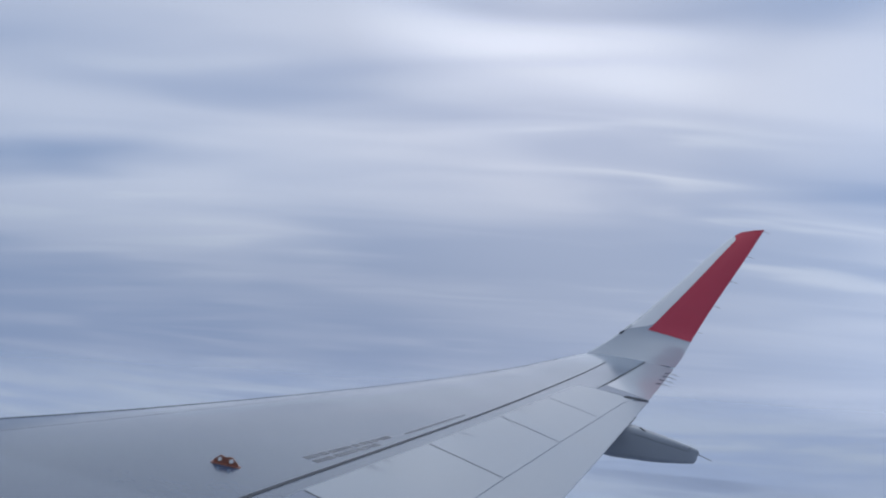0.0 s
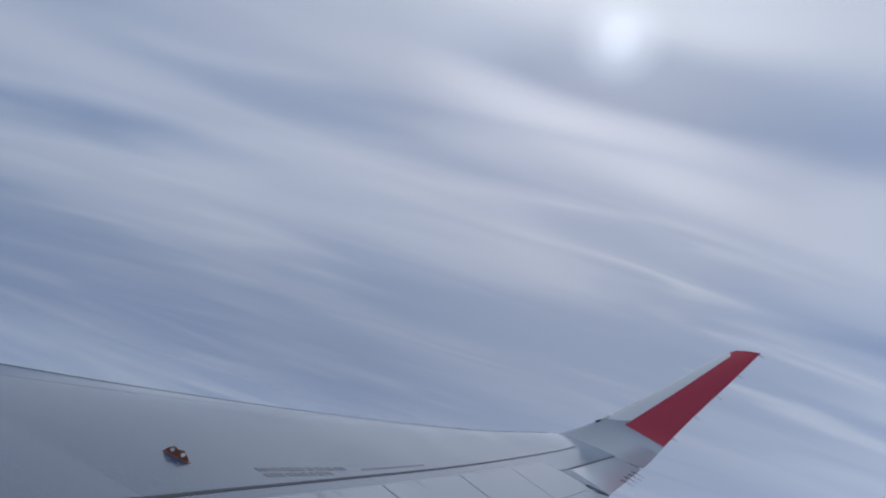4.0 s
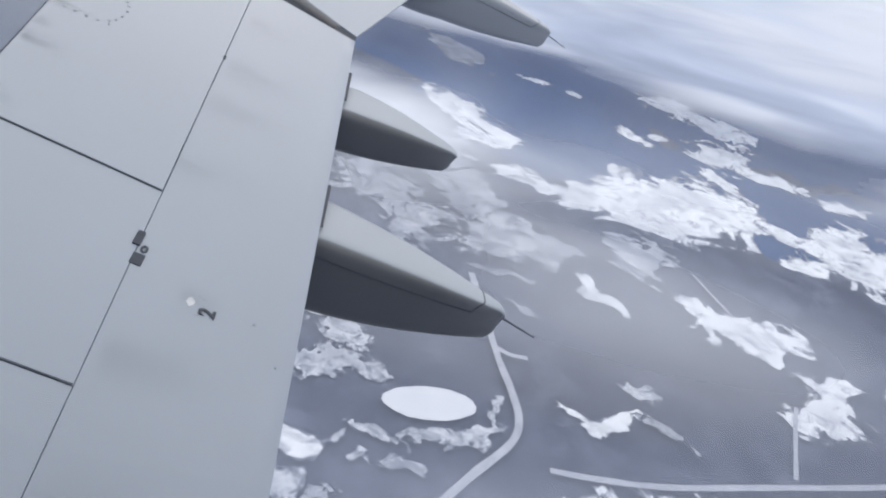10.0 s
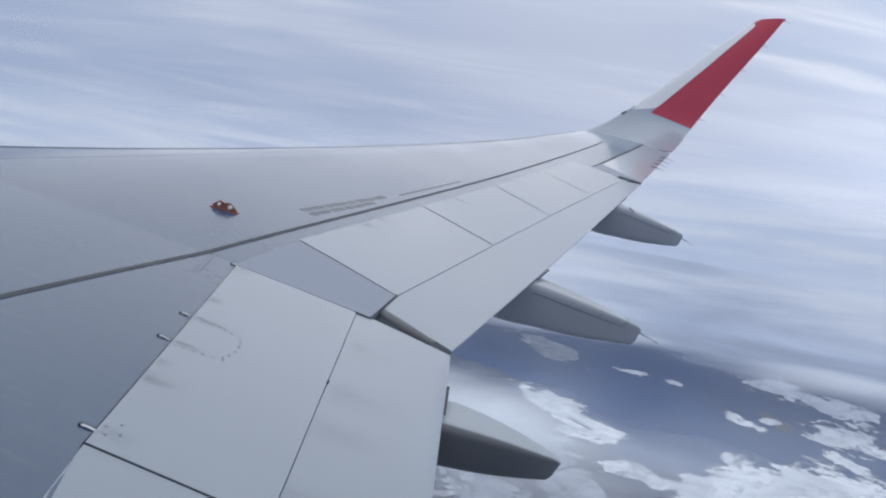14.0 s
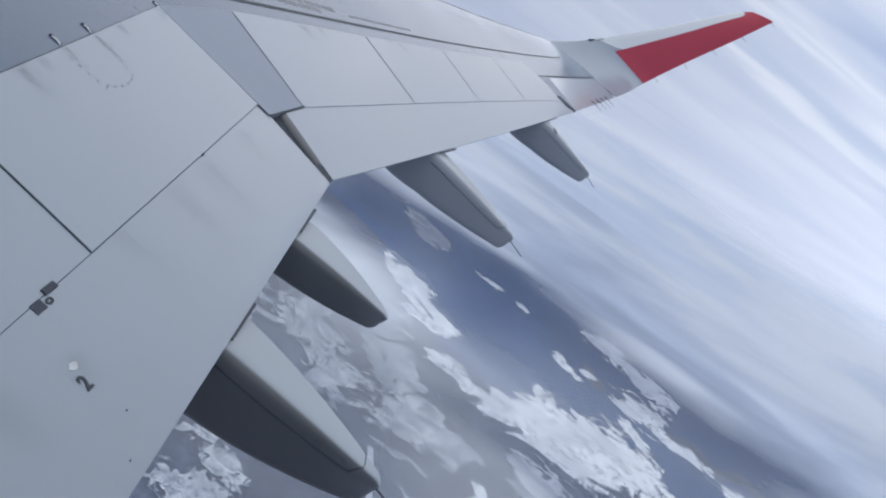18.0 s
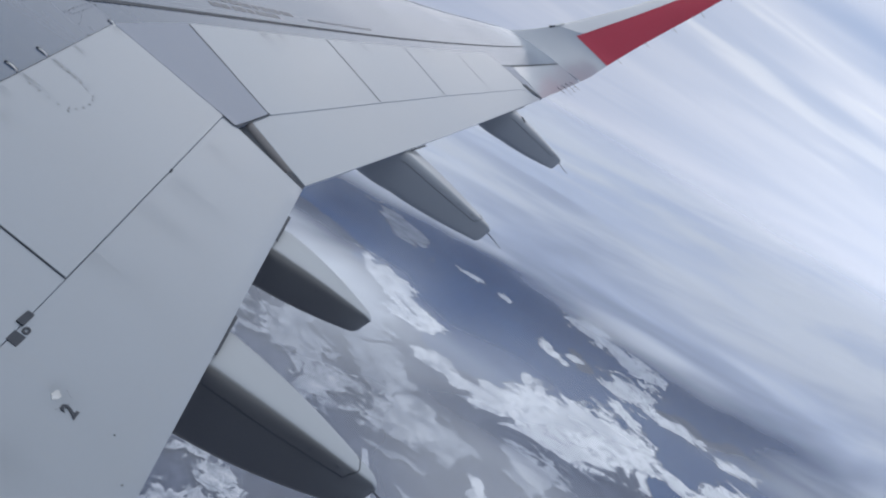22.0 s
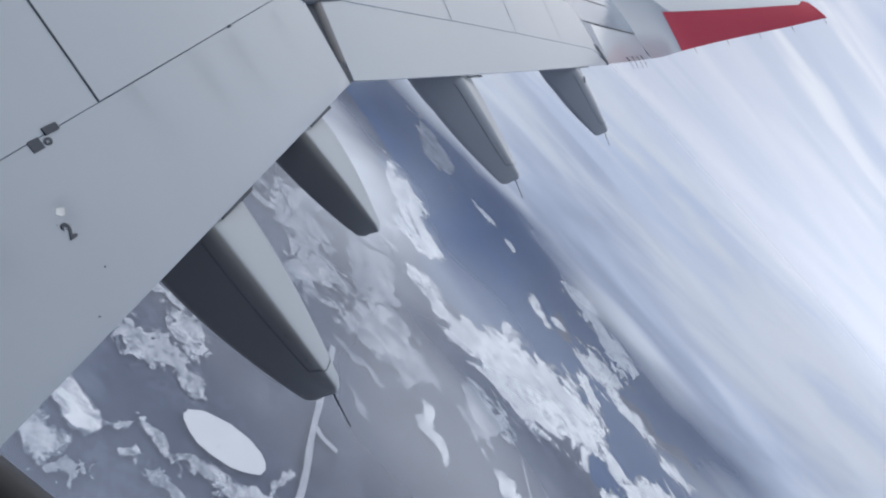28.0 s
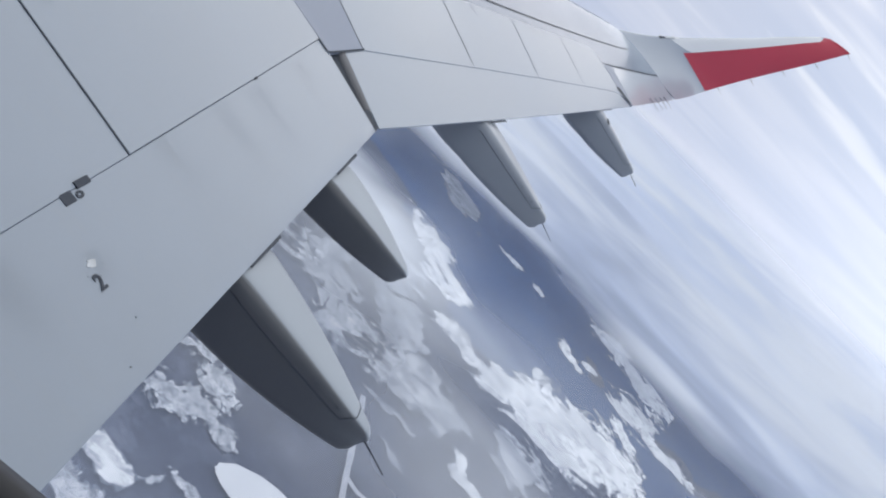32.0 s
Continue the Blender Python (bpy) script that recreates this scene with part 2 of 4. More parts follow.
# ---- mesh helpers ----
def mesh_of(name, verts, faces, mats, flat=False, sharp=25, depth=None):
    me = bpy.data.meshes.new(name)
    me.from_pydata([tuple(v) for v in verts], [], faces)
    if depth:
        me.attributes.new("depth", "FLOAT", "POINT").data.foreach_set("value", depth)
    me.validate()
    bm = bmesh.new()
    bm.from_mesh(me)
    bmesh.ops.remove_doubles(bm, verts=bm.verts, dist=1e-5)
    bmesh.ops.recalc_face_normals(bm, faces=bm.faces)
    bm.to_mesh(me)
    bm.free()
    for m in mats if isinstance(mats, (list, tuple)) else [mats]:
        me.materials.append(m)
    if not flat:
        for p in me.polygons:
            p.use_smooth = True
        me.set_sharp_from_angle(angle=radians(sharp))
    return me


def part(name, me, parent, label=""):
    ob = new(name, me)
    ob.parent = parent
    if label:
        ob["label"] = label
    return ob


def grid_faces(nu, nv, base=0, wrap=False):
    f = []
    for i in range(nu - 1):
        for j in range(nv - (0 if wrap else 1)):
            k = (j + 1) % nv
            f.append((base + i * nv + j, base + (i + 1) * nv + j, base + (i + 1) * nv + k, base + i * nv + k))
    return f


def tube(points, radius, sides=6, taper=1.0):
    """A round rod along points, closed at both ends."""
    verts, faces = [], []
    pts = [Vector(p) for p in points]
    n = len(pts)
    for i, p in enumerate(pts):
        d = (pts[min(i + 1, n - 1)] - pts[max(i - 1, 0)]).normalized()
        a = d.orthogonal().normalized()
        b = d.cross(a)
        r = radius * (1 + (taper - 1) * i / max(1, n - 1))
        verts += [p + r * (math.cos(2 * math.pi * k / sides) * a + math.sin(2 * math.pi * k / sides) * b) for k in range(sides)]
    faces = grid_faces(n, sides, 0, True)
    faces += [tuple(range(sides)), tuple(range((n - 1) * sides, n * sides))]
    return verts, faces


# ---- the wing's surface: x towards the tail, y outboard, z up; trailing edge of the inner flap at x = 0 ----
ROOT, KINK, TIP = 1.97, 6.45, 16.1


def x_te(y):
    return 0.2994 * max(y - KINK, 0.0)


def x_le(y):
    return -6.1 + 0.52 * (y - 1.97)


def z_te(y):
    return 0.0870 * (y - 2) + 0.00172 * (y - 2) ** 2


def thick(u, t=0.12):
    u = min(max(u, 0.0), 1.0)
    return 5 * t * (0.2969 * math.sqrt(u) - 0.126 * u - 0.3516 * u ** 2 + 0.2843 * u ** 3 - 0.1036 * u ** 4)


def twist(y):
    """Inboard the wing sits at a steeper angle than at its tip."""
    return min(max((14 - y) / 6, 0.0), 1.25)


def z_up(x, y):
    c = x_te(y) - x_le(y)
    s = (x_te(y) - x) / c
    droop = 0.045 * min(twist(y), 1.0) * max(0.0, (s - 0.6) / 0.4) ** 2
    return z_te(y) + c * ((0.045 + 0.100 * twist(y)) * s + thick(1 - s, 0.12 - 0.06 * twist(y))) - droop


def z_low(x, y):
    c = x_te(y) - x_le(y)
    s = (x_te(y) - x) / c
    return z_te(y) + c * ((0.045 + 0.100 * twist(y)) * s - 0.75 * thick(1 - s, 0.12)) - 0.012


def x_hinge(y):
    """Front line of the spoilers and of the fixed panels behind the wing box; the aileron's hinge further out."""
    if y < 4.37:
        return -1.170 + 0.20 * (4.37 - y) * (y > 3.9) + 0.094 * (y <= 3.9)
    if y < 6.43:
        return -1.17 - 0.068 * (y - 4.37)
    if y < 7.14:
        return -1.31 + 0.2535 * (y - 6.43)
    if y < 12.98:
        return -1.13 + 0.373 * (y - 7.14)
    return 1.30 + 0.362 * (y - 13.0)


def x_spoiler_te(y):
    return -0.52 - 0.040 * (y - 4.36) if y < 6.42 else -0.43 + 0.353 * (y - 6.82) - 0.034 * max(0.0, math.sin(math.pi * min(1.0, (y - 6.82) / 5.8)))


def x_flap_te(y):
    """Rear edge of the flaps."""
    return 0.062 - 0.022 * (y - ROOT) if y < KINK else x_te(y)


def slab(corners, th, mats, lift=0.0, nu=10, nv=14, edge=0.0018, front=None):
    """A panel that follows the wing's upper skin. corners: four (x, y), front inner, front outer, rear outer, rear inner.
    th: thickness at the rear; front: at the front."""
    a, b, c, d = [Vector((*q, 0)) for q in corners]
    front = th if front is None else front
    lu = max((d - a).length, 0.05)
    lv = max((b - a).length, 0.05)
    us = [0, edge / lu] + [i / nu for i in range(1, nu)] + [1 - edge / lu, 1]
    vs = [0, edge / lv] + [i / nv for i in range(1, nv)] + [1 - edge / lv, 1]
    verts = []
    for u in us:
        for v in vs:
            p = (a * (1 - v) + b * v) * (1 - u) + (d * (1 - v) + c * v) * u
            rim = u in (0, 1) or v in (0, 1)
            verts.append((p.x, p.y, z_up(p.x, p.y) + lift - (edge * 0.6 if rim else 0)))
    n, m = len(us), len(vs)
    faces = grid_faces(n, m)
    k = len(verts)
    for i, u in enumerate(us):
        for j, v in enumerate(vs):
            x, y, z = verts[i * m + j]
            verts.append((x, y, z - (front * (1 - u) + th * u)))
    faces += [tuple(reversed(q)) for q in grid_faces(n, m, k)]
    ring = [j for j in range(m)] + [i * m + m - 1 for i in range(1, n)] + [(n - 1) * m + j for j in range(m - 2, -1, -1)] + [i * m for i in range(n - 2, 0, -1)]
    for p, q in zip(ring, ring[1:] + ring[:1]):
        faces.append((p, q, q + k, p + k))
    return verts, faces


def decal(points, th=0.003, lift=0.003):
    """A thin painted shape on the skin from a short outline of (x, y)."""
    n = len(points)
    top = [(x, y, z_up(x, y) + lift + 0.002) for x, y in points]
    bot = [(x, y, z - th) for x, y, z in top]
    return top + bot, [tuple(range(n)), tuple(range(2 * n - 1, n - 1, -1))] + [(i, (i + 1) % n, n + (i + 1) % n, n + i) for i in range(n)]


wing = tagged(new("aircraft_wing"), "pale grey airliner wing with a red upturned winglet", "aircraft wing")

# wing box: upper skin forward of the hinge line, nose and lower skin
NC = 26
verts, faces = [], []
ys = sorted(set([ROOT + (TIP - ROOT) * i / 44 for i in range(45)] + [3.89, 3.91, 4.36, 4.38, 6.42, 6.44, 7.13, 7.15, 12.96, 12.985]))
for y in ys:
    xh, xl = x_hinge(y) - 0.006, x_le(y)
    for i in range(NC):
        w = i / (NC - 1)
        x = xl + (xh - xl) * (1 - w) ** 2
        verts.append((x, y, z_up(x, y)))
    xr = x_te(y) - 0.16
    for i in range(1, NC):
        x = xl + (xr - xl) * (i / (NC - 1)) ** 2
        verts.append((x, y, z_low(x, y)))
m = 2 * NC - 1
faces = grid_faces(len(ys), m)
faces += [tuple(range(m)), tuple(range((len(ys) - 1) * m, len(ys) * m))]
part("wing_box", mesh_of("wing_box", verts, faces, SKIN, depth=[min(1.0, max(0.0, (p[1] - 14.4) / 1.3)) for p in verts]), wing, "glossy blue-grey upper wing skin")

# dark structure under the rear panels, seen in the joints
verts, faces = [], []
ys2 = [y for y in ys]
for y in ys2:
    x0, x1 = x_hinge(y) - 0.05, x_te(y) - 0.17
    for i in range(9):
        x = x0 + (x1 - x0) * i / 8
        verts.append((x, y, z_up(x, y) - 0.045))
    for i in range(9):
        x = x1 + (x0 - x1) * i / 8
        verts.append((x, y, max(z_low(x, y) + 0.004, z_up(x, y) - 0.09)))
faces = grid_faces(len(ys2), 18, 0, True) + [tuple(range(18)), tuple(range((len(ys2) - 1) * 18, len(ys2) * 18))]
part("rear_spar", mesh_of("rear_spar", verts, faces, DARK), wing, "dark structure inside the panel joints")

G = 0.0025
part("fixed_panel", mesh_of("fixed_panel", *slab([(-1.076, 3.464 + G), (-1.174, 4.39 - G), (x_spoiler_te(4.35) + 0.001, 4.350 - G), (x_spoiler_te(3.45) + 0.001, 3.452 + G)], 0.03, PAINT), PAINT), wing)
part("fixed_panel", mesh_of("fixed_panel", *slab([(-1.080, ROOT), (-1.076, 3.464 - G), (x_spoiler_te(3.45) + 0.001, 3.452 - G), (x_spoiler_te(ROOT) + 0.001, ROOT)], 0.03, PAINT), PAINT), wing)
part("spoiler", mesh_of("spoiler", *slab([(-1.172, 4.39 + G), (-1.312, 6.425), (x_spoiler_te(6.38) + 0.001, 6.395), (x_spoiler_te(4.36) + 0.001, 4.350 + G)], 0.025, PAINT, 0.004), PAINT), wing, "pale grey inboard spoiler panel")
part("fixed_panel", mesh_of("fixed_panel", *slab([(-1.316, 6.427), (-1.136, 7.128), (-0.435, 6.822), (-0.520, 6.397)], 0.03, PANEL, 0.005), PANEL), wing, "mid-grey fixed panel with a shadowed rear lip")
BREAKS = [(7.132, 6.826), (8.83, 8.47), (10.37, 9.95), (11.80, 11.40), (12.97, 12.60)]
for (f0, r0), (f1, r1), w in zip(BREAKS, BREAKS[1:], (0.006, 0.005, 0.005, 0.004)):
    part("spoiler", mesh_of("spoiler", *slab([(x_hinge(f0) - 0.003, f0 + w), (x_hinge(f1 - 0.001) - 0.003, f1 - G), (x_spoiler_te(r1) + 0.002, r1 - G), (x_spoiler_te(r0) + 0.002, r0 + w)], 0.022, PAINT, 0.003), PAINT), wing)
part("fixed_panel", mesh_of("fixed_panel", *slab([(x_hinge(12.9) + 0.004, 12.97 + G), (1.296, 12.99 + 0.02), (1.80, 12.90), (x_spoiler_te(12.6), 12.60 + G)], 0.03, PAINT), PAINT), wing)
part("inboard_flap", mesh_of("inboard_flap", *slab([(x_spoiler_te(ROOT) + 0.002, ROOT), (x_spoiler_te(6.40) + 0.002, 6.425), (-0.040, 6.315), (0.062, ROOT)], 0.006, PAINT, -0.002, 8, 20, front=0.10), PAINT), wing, "pale grey inboard flap with numbers and a drain cap")
part("outboard_flap", mesh_of("outboard_flap", *slab([(x_spoiler_te(6.50) - 0.080, 6.675), (x_spoiler_te(12.6) - 0.080, 12.62), (x_te(12.96), 12.96), (-0.038, 6.388)], 0.006, PAINT, -0.003, 8, 24, front=0.10), PAINT), wing)
part("aileron", mesh_of("aileron", *slab([(1.47, 13.42), (2.40, 16.03), (x_te(16.07), 16.07), (x_te(13.05), 13.05)], 0.006, PAINT, 0.0, 6, 14, front=0.08), TIPGREY), wing)
part("aileron_hinge_seal", mesh_of("aileron_hinge_seal", *decal([(1.462, 13.45), (2.405, 16.06), (2.425, 16.06), (1.485, 13.45)]), BLACK), wing)
part("outer_panel", mesh_of("outer_panel", *slab([(1.31, 13.02), (1.465, 13.42), (x_te(13.03), 13.03), (1.80, 12.92)], 0.03, DARK, 0, 4, 4), PANEL), wing)
part("aileron_gap", mesh_of("aileron_gap", *decal([(1.63, 12.86), (1.68, 12.99), (1.97, 13.04), (1.95, 12.985), (1.73, 12.86)]), DARK), wing, "dark gap at the inner end of the aileron")
for dx in (0.0, 0.05):
    part("vent_mark", mesh_of("vent_mark", *decal([(x_le(13.3) + 0.10 + dx, 13.25), (x_le(13.3) + 0.12 + dx, 13.25), (x_le(13.5) + 0.12 + dx, 13.50), (x_le(13.5) + 0.10 + dx, 13.50)]), BLACK), wing)
# the open gap between the two flaps: its shade painted as a dark channel and a dark wedge at the rear, and the rounded
# end of the outboard flap
part("flap_gap_shade", mesh_of("flap_gap_shade", *slab([(-0.605, 6.40), (-0.60, 6.665), (-0.10, 6.415), (-0.11, 6.310)], 0.03, DARK, -0.030, 6, 3), DARK), wing, "dark channel that paints the shade between the flaps")
# rounded flap end: slightly dirty, its colour also darkened for the gap's shade
verts = []
for i in range(15):
    x = -0.640 + (0.640 - 0.135) * i / 14
    y = 6.388 + (6.675 - 6.388) * (x + 0.038) / (x_spoiler_te(6.50) - 0.080 + 0.038) - 0.001
    w = 0.066 - 0.032 * i / 14
    for k in range(7):
        a = math.pi / 2 * k / 6
        verts.append((x, y - w * math.sin(a), z_up(x, y) - 0.0045 - 0.036 * (1 - math.cos(a))))
part("flap_end", mesh_of("flap_end", verts, grid_faces(15, 7), SHADED_END), wing, "brownish rounded end of the outboard flap, darkened for the gap's shade")
part("flap_gap_wedge", mesh_of("flap_gap_wedge", *slab([(-0.165, 6.345), (-0.150, 6.432), (-0.041, 6.384), (-0.043, 6.322)], 0.012, DARK, -0.007, 4, 3), DARK), wing, "small dark wedge of painted shade at the end of the flap gap")

# dark rubber seals in the joints between panels, and painted shadow along one rear lip
def seal(x0, y0, x1, y1, w, mat=None, lift=0.0045):
    d = Vector((x1 - x0, y1 - y0, 0)).normalized()
    q = Vector((-d.y, d.x, 0)) * w / 2
    n = 8
    verts = []
    for i in range(n + 1):
        p = Vector((x0, y0, 0)) + (Vector((x1, y1, 0)) - Vector((x0, y0, 0))) * i / n
        for sgn in (-1, 1):
            r = p + q * sgn
            verts.append((r.x, r.y, z_up(r.x, r.y) + lift))
    part("seal_shade_strip", mesh_of("seal_shade_strip", verts, grid_faces(n + 1, 2), mat or DARK), wing)


for (f0, r0), w in zip(BREAKS[:-1], (0.015, 0.011, 0.009, 0.006)):
    seal(x_hinge(f0 + 0.001) + 0.01, f0, x_spoiler_te(r0) - 0.004, r0, w)
seal(-1.172, 4.39, x_spoiler_te(4.35), 4.350, 0.004)
seal(-1.075, 3.464, x_spoiler_te(3.45), 3.452, 0.004)
# these two strips paint the shadow under the mid-grey panel's rear lip
seal(x_spoiler_te(6.38) - 0.01, 6.393, -0.520, 6.392, 0.012)
seal(-0.515, 6.395, -0.428, 6.845, 0.014)

# nose: slat joint line, and the small vent marks
part("slat_joint", mesh_of("slat_joint", *tube([(x_le(y) + 0.055 * (x_te(y) - x_le(y)), y, z_up(x_le(y) + 0.055 * (x_te(y) - x_le(y)), y) - 0.004) for y in [ROOT + 14 * i / 40 for i in range(41)]], 0.008, 6), BLACK), wing)


part("slat_gap", mesh_of("slat_gap", *tube([(x_le(y) + (0.17 - 0.010 * (y - 6)) * (x_te(y) - x_le(y)), y, z_up(x_le(y) + (0.17 - 0.010 * (y - 6)) * (x_te(y) - x_le(y)), y) - 0.0035) for y in [ROOT + 12.4 * i / 40 for i in range(41)]], 0.0045, 6), PLACARD), wing, "fine dark line along the rear edge of the slats")


def walkway(y):
    a = [(1.97, -2.80), (5.41, -1.845), (6.15, -1.62), (7.73, -1.05), (10.82, 0.10), (16.06, 1.96)]
    for (y0, x0), (y1, x1) in zip(a, a[1:]):
        if y <= y1:
            return x0 + (x1 - x0) * (y - y0) / (y1 - y0)
    return a[-1][1]


verts, faces = [], []
wy = [2.0 + 13.3 * i / 60 for i in range(61)]
for y in wy:
    x = sum(walkway(y + 0.35 * k) for k in range(-3, 4)) / 7
    h = 0.019 - 0.0006 * (y - 2)
    verts += [(x - h, y, z_up(x - h, y) + 0.0025), (x + h, y, z_up(x + h, y) + 0.0025)]
part("walkway_line", mesh_of("walkway_line", verts, grid_faces(61, 2), LINE), wing, "faded dark painted walkway line")


# spoiler fittings: short metal hinge pins with dark ends
def pin(x, y, length, r, tilt=0.03):
    body = tube([(x - length, y, z_up(x - length, y) + 0.004), (x - length * 0.5, y, z_up(x - length * 0.5, y) + 0.006), (x, y, z_up(x, y) + 0.002)], r, 8)
    p = part("hinge_fitting", mesh_of("hinge_fitting", *body, WHITE), wing, "small metal hinge fitting with a dark end")
    a = x - length
    part("fitting_cap", mesh_of("fitting_cap", *tube([(a - 0.008, y, z_up(a, y) + 0.004), (a + 0.004, y, z_up(a, y) + 0.005)], r * 1.1, 8), BLACK), p)
    w = r * 1.3
    part("fitting_slot", mesh_of("fitting_slot", *decal([(a - 0.004, y + w), (x, y + w), (x, y + w * 2.6), (a - 0.010, y + w * 2.6)]), BLACK), p)


pin(-1.300, 6.415, 0.036, 0.0034)
pin(-1.262, 5.590, 0.048, 0.0036)
pin(-1.245, 5.296, 0.050, 0.0036)
pin(-1.178, 4.475, 0.052, 0.0048)


def rivet(x, y, r=0.005, mat=None, lift=0.0035):
    pts = [(x + r * math.cos(k * math.pi / 4), y + r * math.sin(k * math.pi / 4)) for k in range(8)]
    part("rivet", mesh_of("rivet", *decal(pts, lift=lift), mat or DOT), wing)


# two short rows of fasteners on the skin ahead of the spoiler
for i in range(8):
    rivet(-1.456 - 0.003 * i, 6.125 + 0.056 * i, 0.0034)
    if i < 6:
        rivet(-1.432 - 0.003 * i, 6.190 + 0.056 * i, 0.0034)
# the horseshoe of fasteners on the inboard spoiler
for i in range(5):
    rivet(-1.173 + 0.043 * i, 5.270 + 0.0012 * i * i, 0.006)
    rivet(-1.190 + 0.034 * i, 5.593 - 0.0015 * i * i, 0.006)
for i in range(6):
    a = radians(-70 + 28 * i)
    rivet(-1.025 + 0.042 * math.cos(a), 5.435 + 0.125 * math.sin(a), 0.006)
for x, y in [(-1.285, 6.36), (-1.25, 6.33), (-1.265, 6.385), (-1.23, 6.36), (-1.16, 4.52), (-1.12, 4.56), (-1.14, 4.47), (-1.10, 4.50)]:
    rivet(x, y)
for i in range(6):
    rivet(-1.44 + 0.035 * i, 6.16 - 0.02 * i + 0.08 * (i % 2), 0.004, None, 0.0)

# grey smears that the air has dragged back from joints and fittings
def smear_paint(name, strength):
    m = bpy.data.materials.new(name)
    t = nodes_of(m)
    gen = nd(t, "ShaderNodeTexCoord")
    gx, gy, _ = nd(t, "ShaderNodeSeparateXYZ", Vector=gen.outputs["Generated"]).outputs
    across = mth(t, "MULTIPLY", smooth(t, gy, 0.0, 0.5), smooth(t, gy, 0.5, 1.0, 1.0, 0.0))
    along = mth(t, "MULTIPLY", smooth(t, gx, 0.0, 0.12), smooth(t, gx, 0.10, 1.0, 1.0, 0.0))
    cloudy = noise_of(t, mapped(t, gen.outputs["Object"], scale=(3.0, 9.0, 1.0)), 1.6, 4.0, 0.6)
    amount = mth(t, "MULTIPLY", mth(t, "MULTIPLY", across, along), smooth(t, cloudy, 0.25, 0.65))
    mx = nd(t, "ShaderNodeMixShader", i0=mth(t, "MULTIPLY", amount, strength), i1=nd(t, "ShaderNodeBsdfTransparent").outputs[0], i2=nd(t, "ShaderNodeBsdfDiffuse", Color=(0.085, 0.085, 0.09, 1)).outputs[0])
    t.links.new(mx.outputs[0], nd(t, "ShaderNodeOutputMaterial").inputs[0])
    return m


SMEAR = smear_paint("thin_soot_smear", 0.08)
TRAIL_SOOT = smear_paint("dark_soot_trail", 0.19)


def smear(x, y, length, width, lift=0.0062, mat=None):
    verts = []
    for i in range(9):
        for j in range(3):
            px, py = x + length * i / 8, y + width * (j / 2 - 0.5)
            verts.append((px, py, z_up(px, py) + lift))
    part("smear", mesh_of("smear", verts, grid_faces(9, 3), mat or SMEAR), wing, "grey sooty smear on the paint")


for x, y, length, width in ((-1.25, 5.28, 0.16, 0.10), (-1.26, 5.59, 0.24, 0.11), (-1.31, 6.36, 0.14, 0.08), (-1.18, 4.48, 0.20, 0.14), (-1.24, 4.95, 0.26, 0.16),
                            (-0.90, 7.86, 0.30, 0.14), (-0.37, 9.25, 0.26, 0.14), (0.16, 10.8, 0.24, 0.14)):
    smear(x, y, length, width)
for x, y, length, width in ((-0.56, 5.40, 0.50, 0.34), (-0.55, 4.55, 0.34, 0.26), (-0.56, 5.95, 0.36, 0.24), (-0.48, 3.60, 0.40, 0.30), (-0.35, 3.90, 0.16, 0.18), (-0.56, 5.05, 0.42, 0.22), (-0.50, 3.10, 0.40, 0.40)):
    smear(x, y, length, width, 0.0005)

for x, y, length, width in ((-1.235, 5.300, 0.22, 0.045), (-1.252, 5.592, 0.28, 0.050), (-1.300, 6.405, 0.12, 0.05), (-1.168, 4.485, 0.16, 0.06)):
    smear(x, y, length, width, 0.0066, TRAIL_SOOT)
for y, length in ((4.92, 0.16), (5.08, 0.09), (5.85, 0.10), (7.9, 0.22), (8.1, 0.12), (9.4, 0.20), (10.9, 0.18), (11.2, 0.12)):
    smear(x_hinge(y) + 0.004, y, length, 0.07 + 0.3 * length, 0.0066, TRAIL_SOOT)

# small dark nicks at the rear edge of the inboard spoiler and on the outer flap
for x, y in ((-0.566, 5.46),):
    part("nick", mesh_of("nick", *decal([(x - 0.012, y - 0.018), (x + 0.012, y - 0.018), (x + 0.012, y + 0.018), (x - 0.012, y + 0.018)], lift=0.002), BLACK), wing)

# orange rope hook: two loops on one base
HX, HL = -1.732, 0.160
def hump(f):
    """Height of the hook's plate along its length."""
    return 0.010 + 0.040 * max(0.0, 1 - abs(f - 0.27) / 0.27) ** 0.6 * (f < 0.5) + 0.040 * max(0.0, 1 - abs(f - 0.73) / 0.27) ** 0.6 * (f >= 0.5) + 0.022 * max(0.0, 1 - abs(f - 0.5) / 0.3)


verts = []
for i in range(25):
    f = i / 24
    x, y = HX + HL * f, 7.19 + 0.02 * f
    z0, z1 = z_up(x, y) + 0.002, z_up(x, y) + hump(f)
    verts += [(x, y - 0.004, z0), (x, y - 0.004, z1), (x, y + 0.004, z1), (x, y + 0.004, z0)]
hook = part("rope_hook", mesh_of("rope_hook", verts, grid_faces(25, 4, 0, True) + [(0, 1, 2, 3), (96, 97, 98, 99)], ORANGE), wing, "small orange-brown rope anchor plate with two eyes")
for k in (0.27, 0.73):
    hx = HX + HL * k
    part("eye", mesh_of("eye", *tube([(hx, 7.186, z_up(hx, 7.2) + 0.030), (hx, 7.204, z_up(hx, 7.2) + 0.030)], 0.0125, 12), WHITE), hook, "pale round eye in the plate")
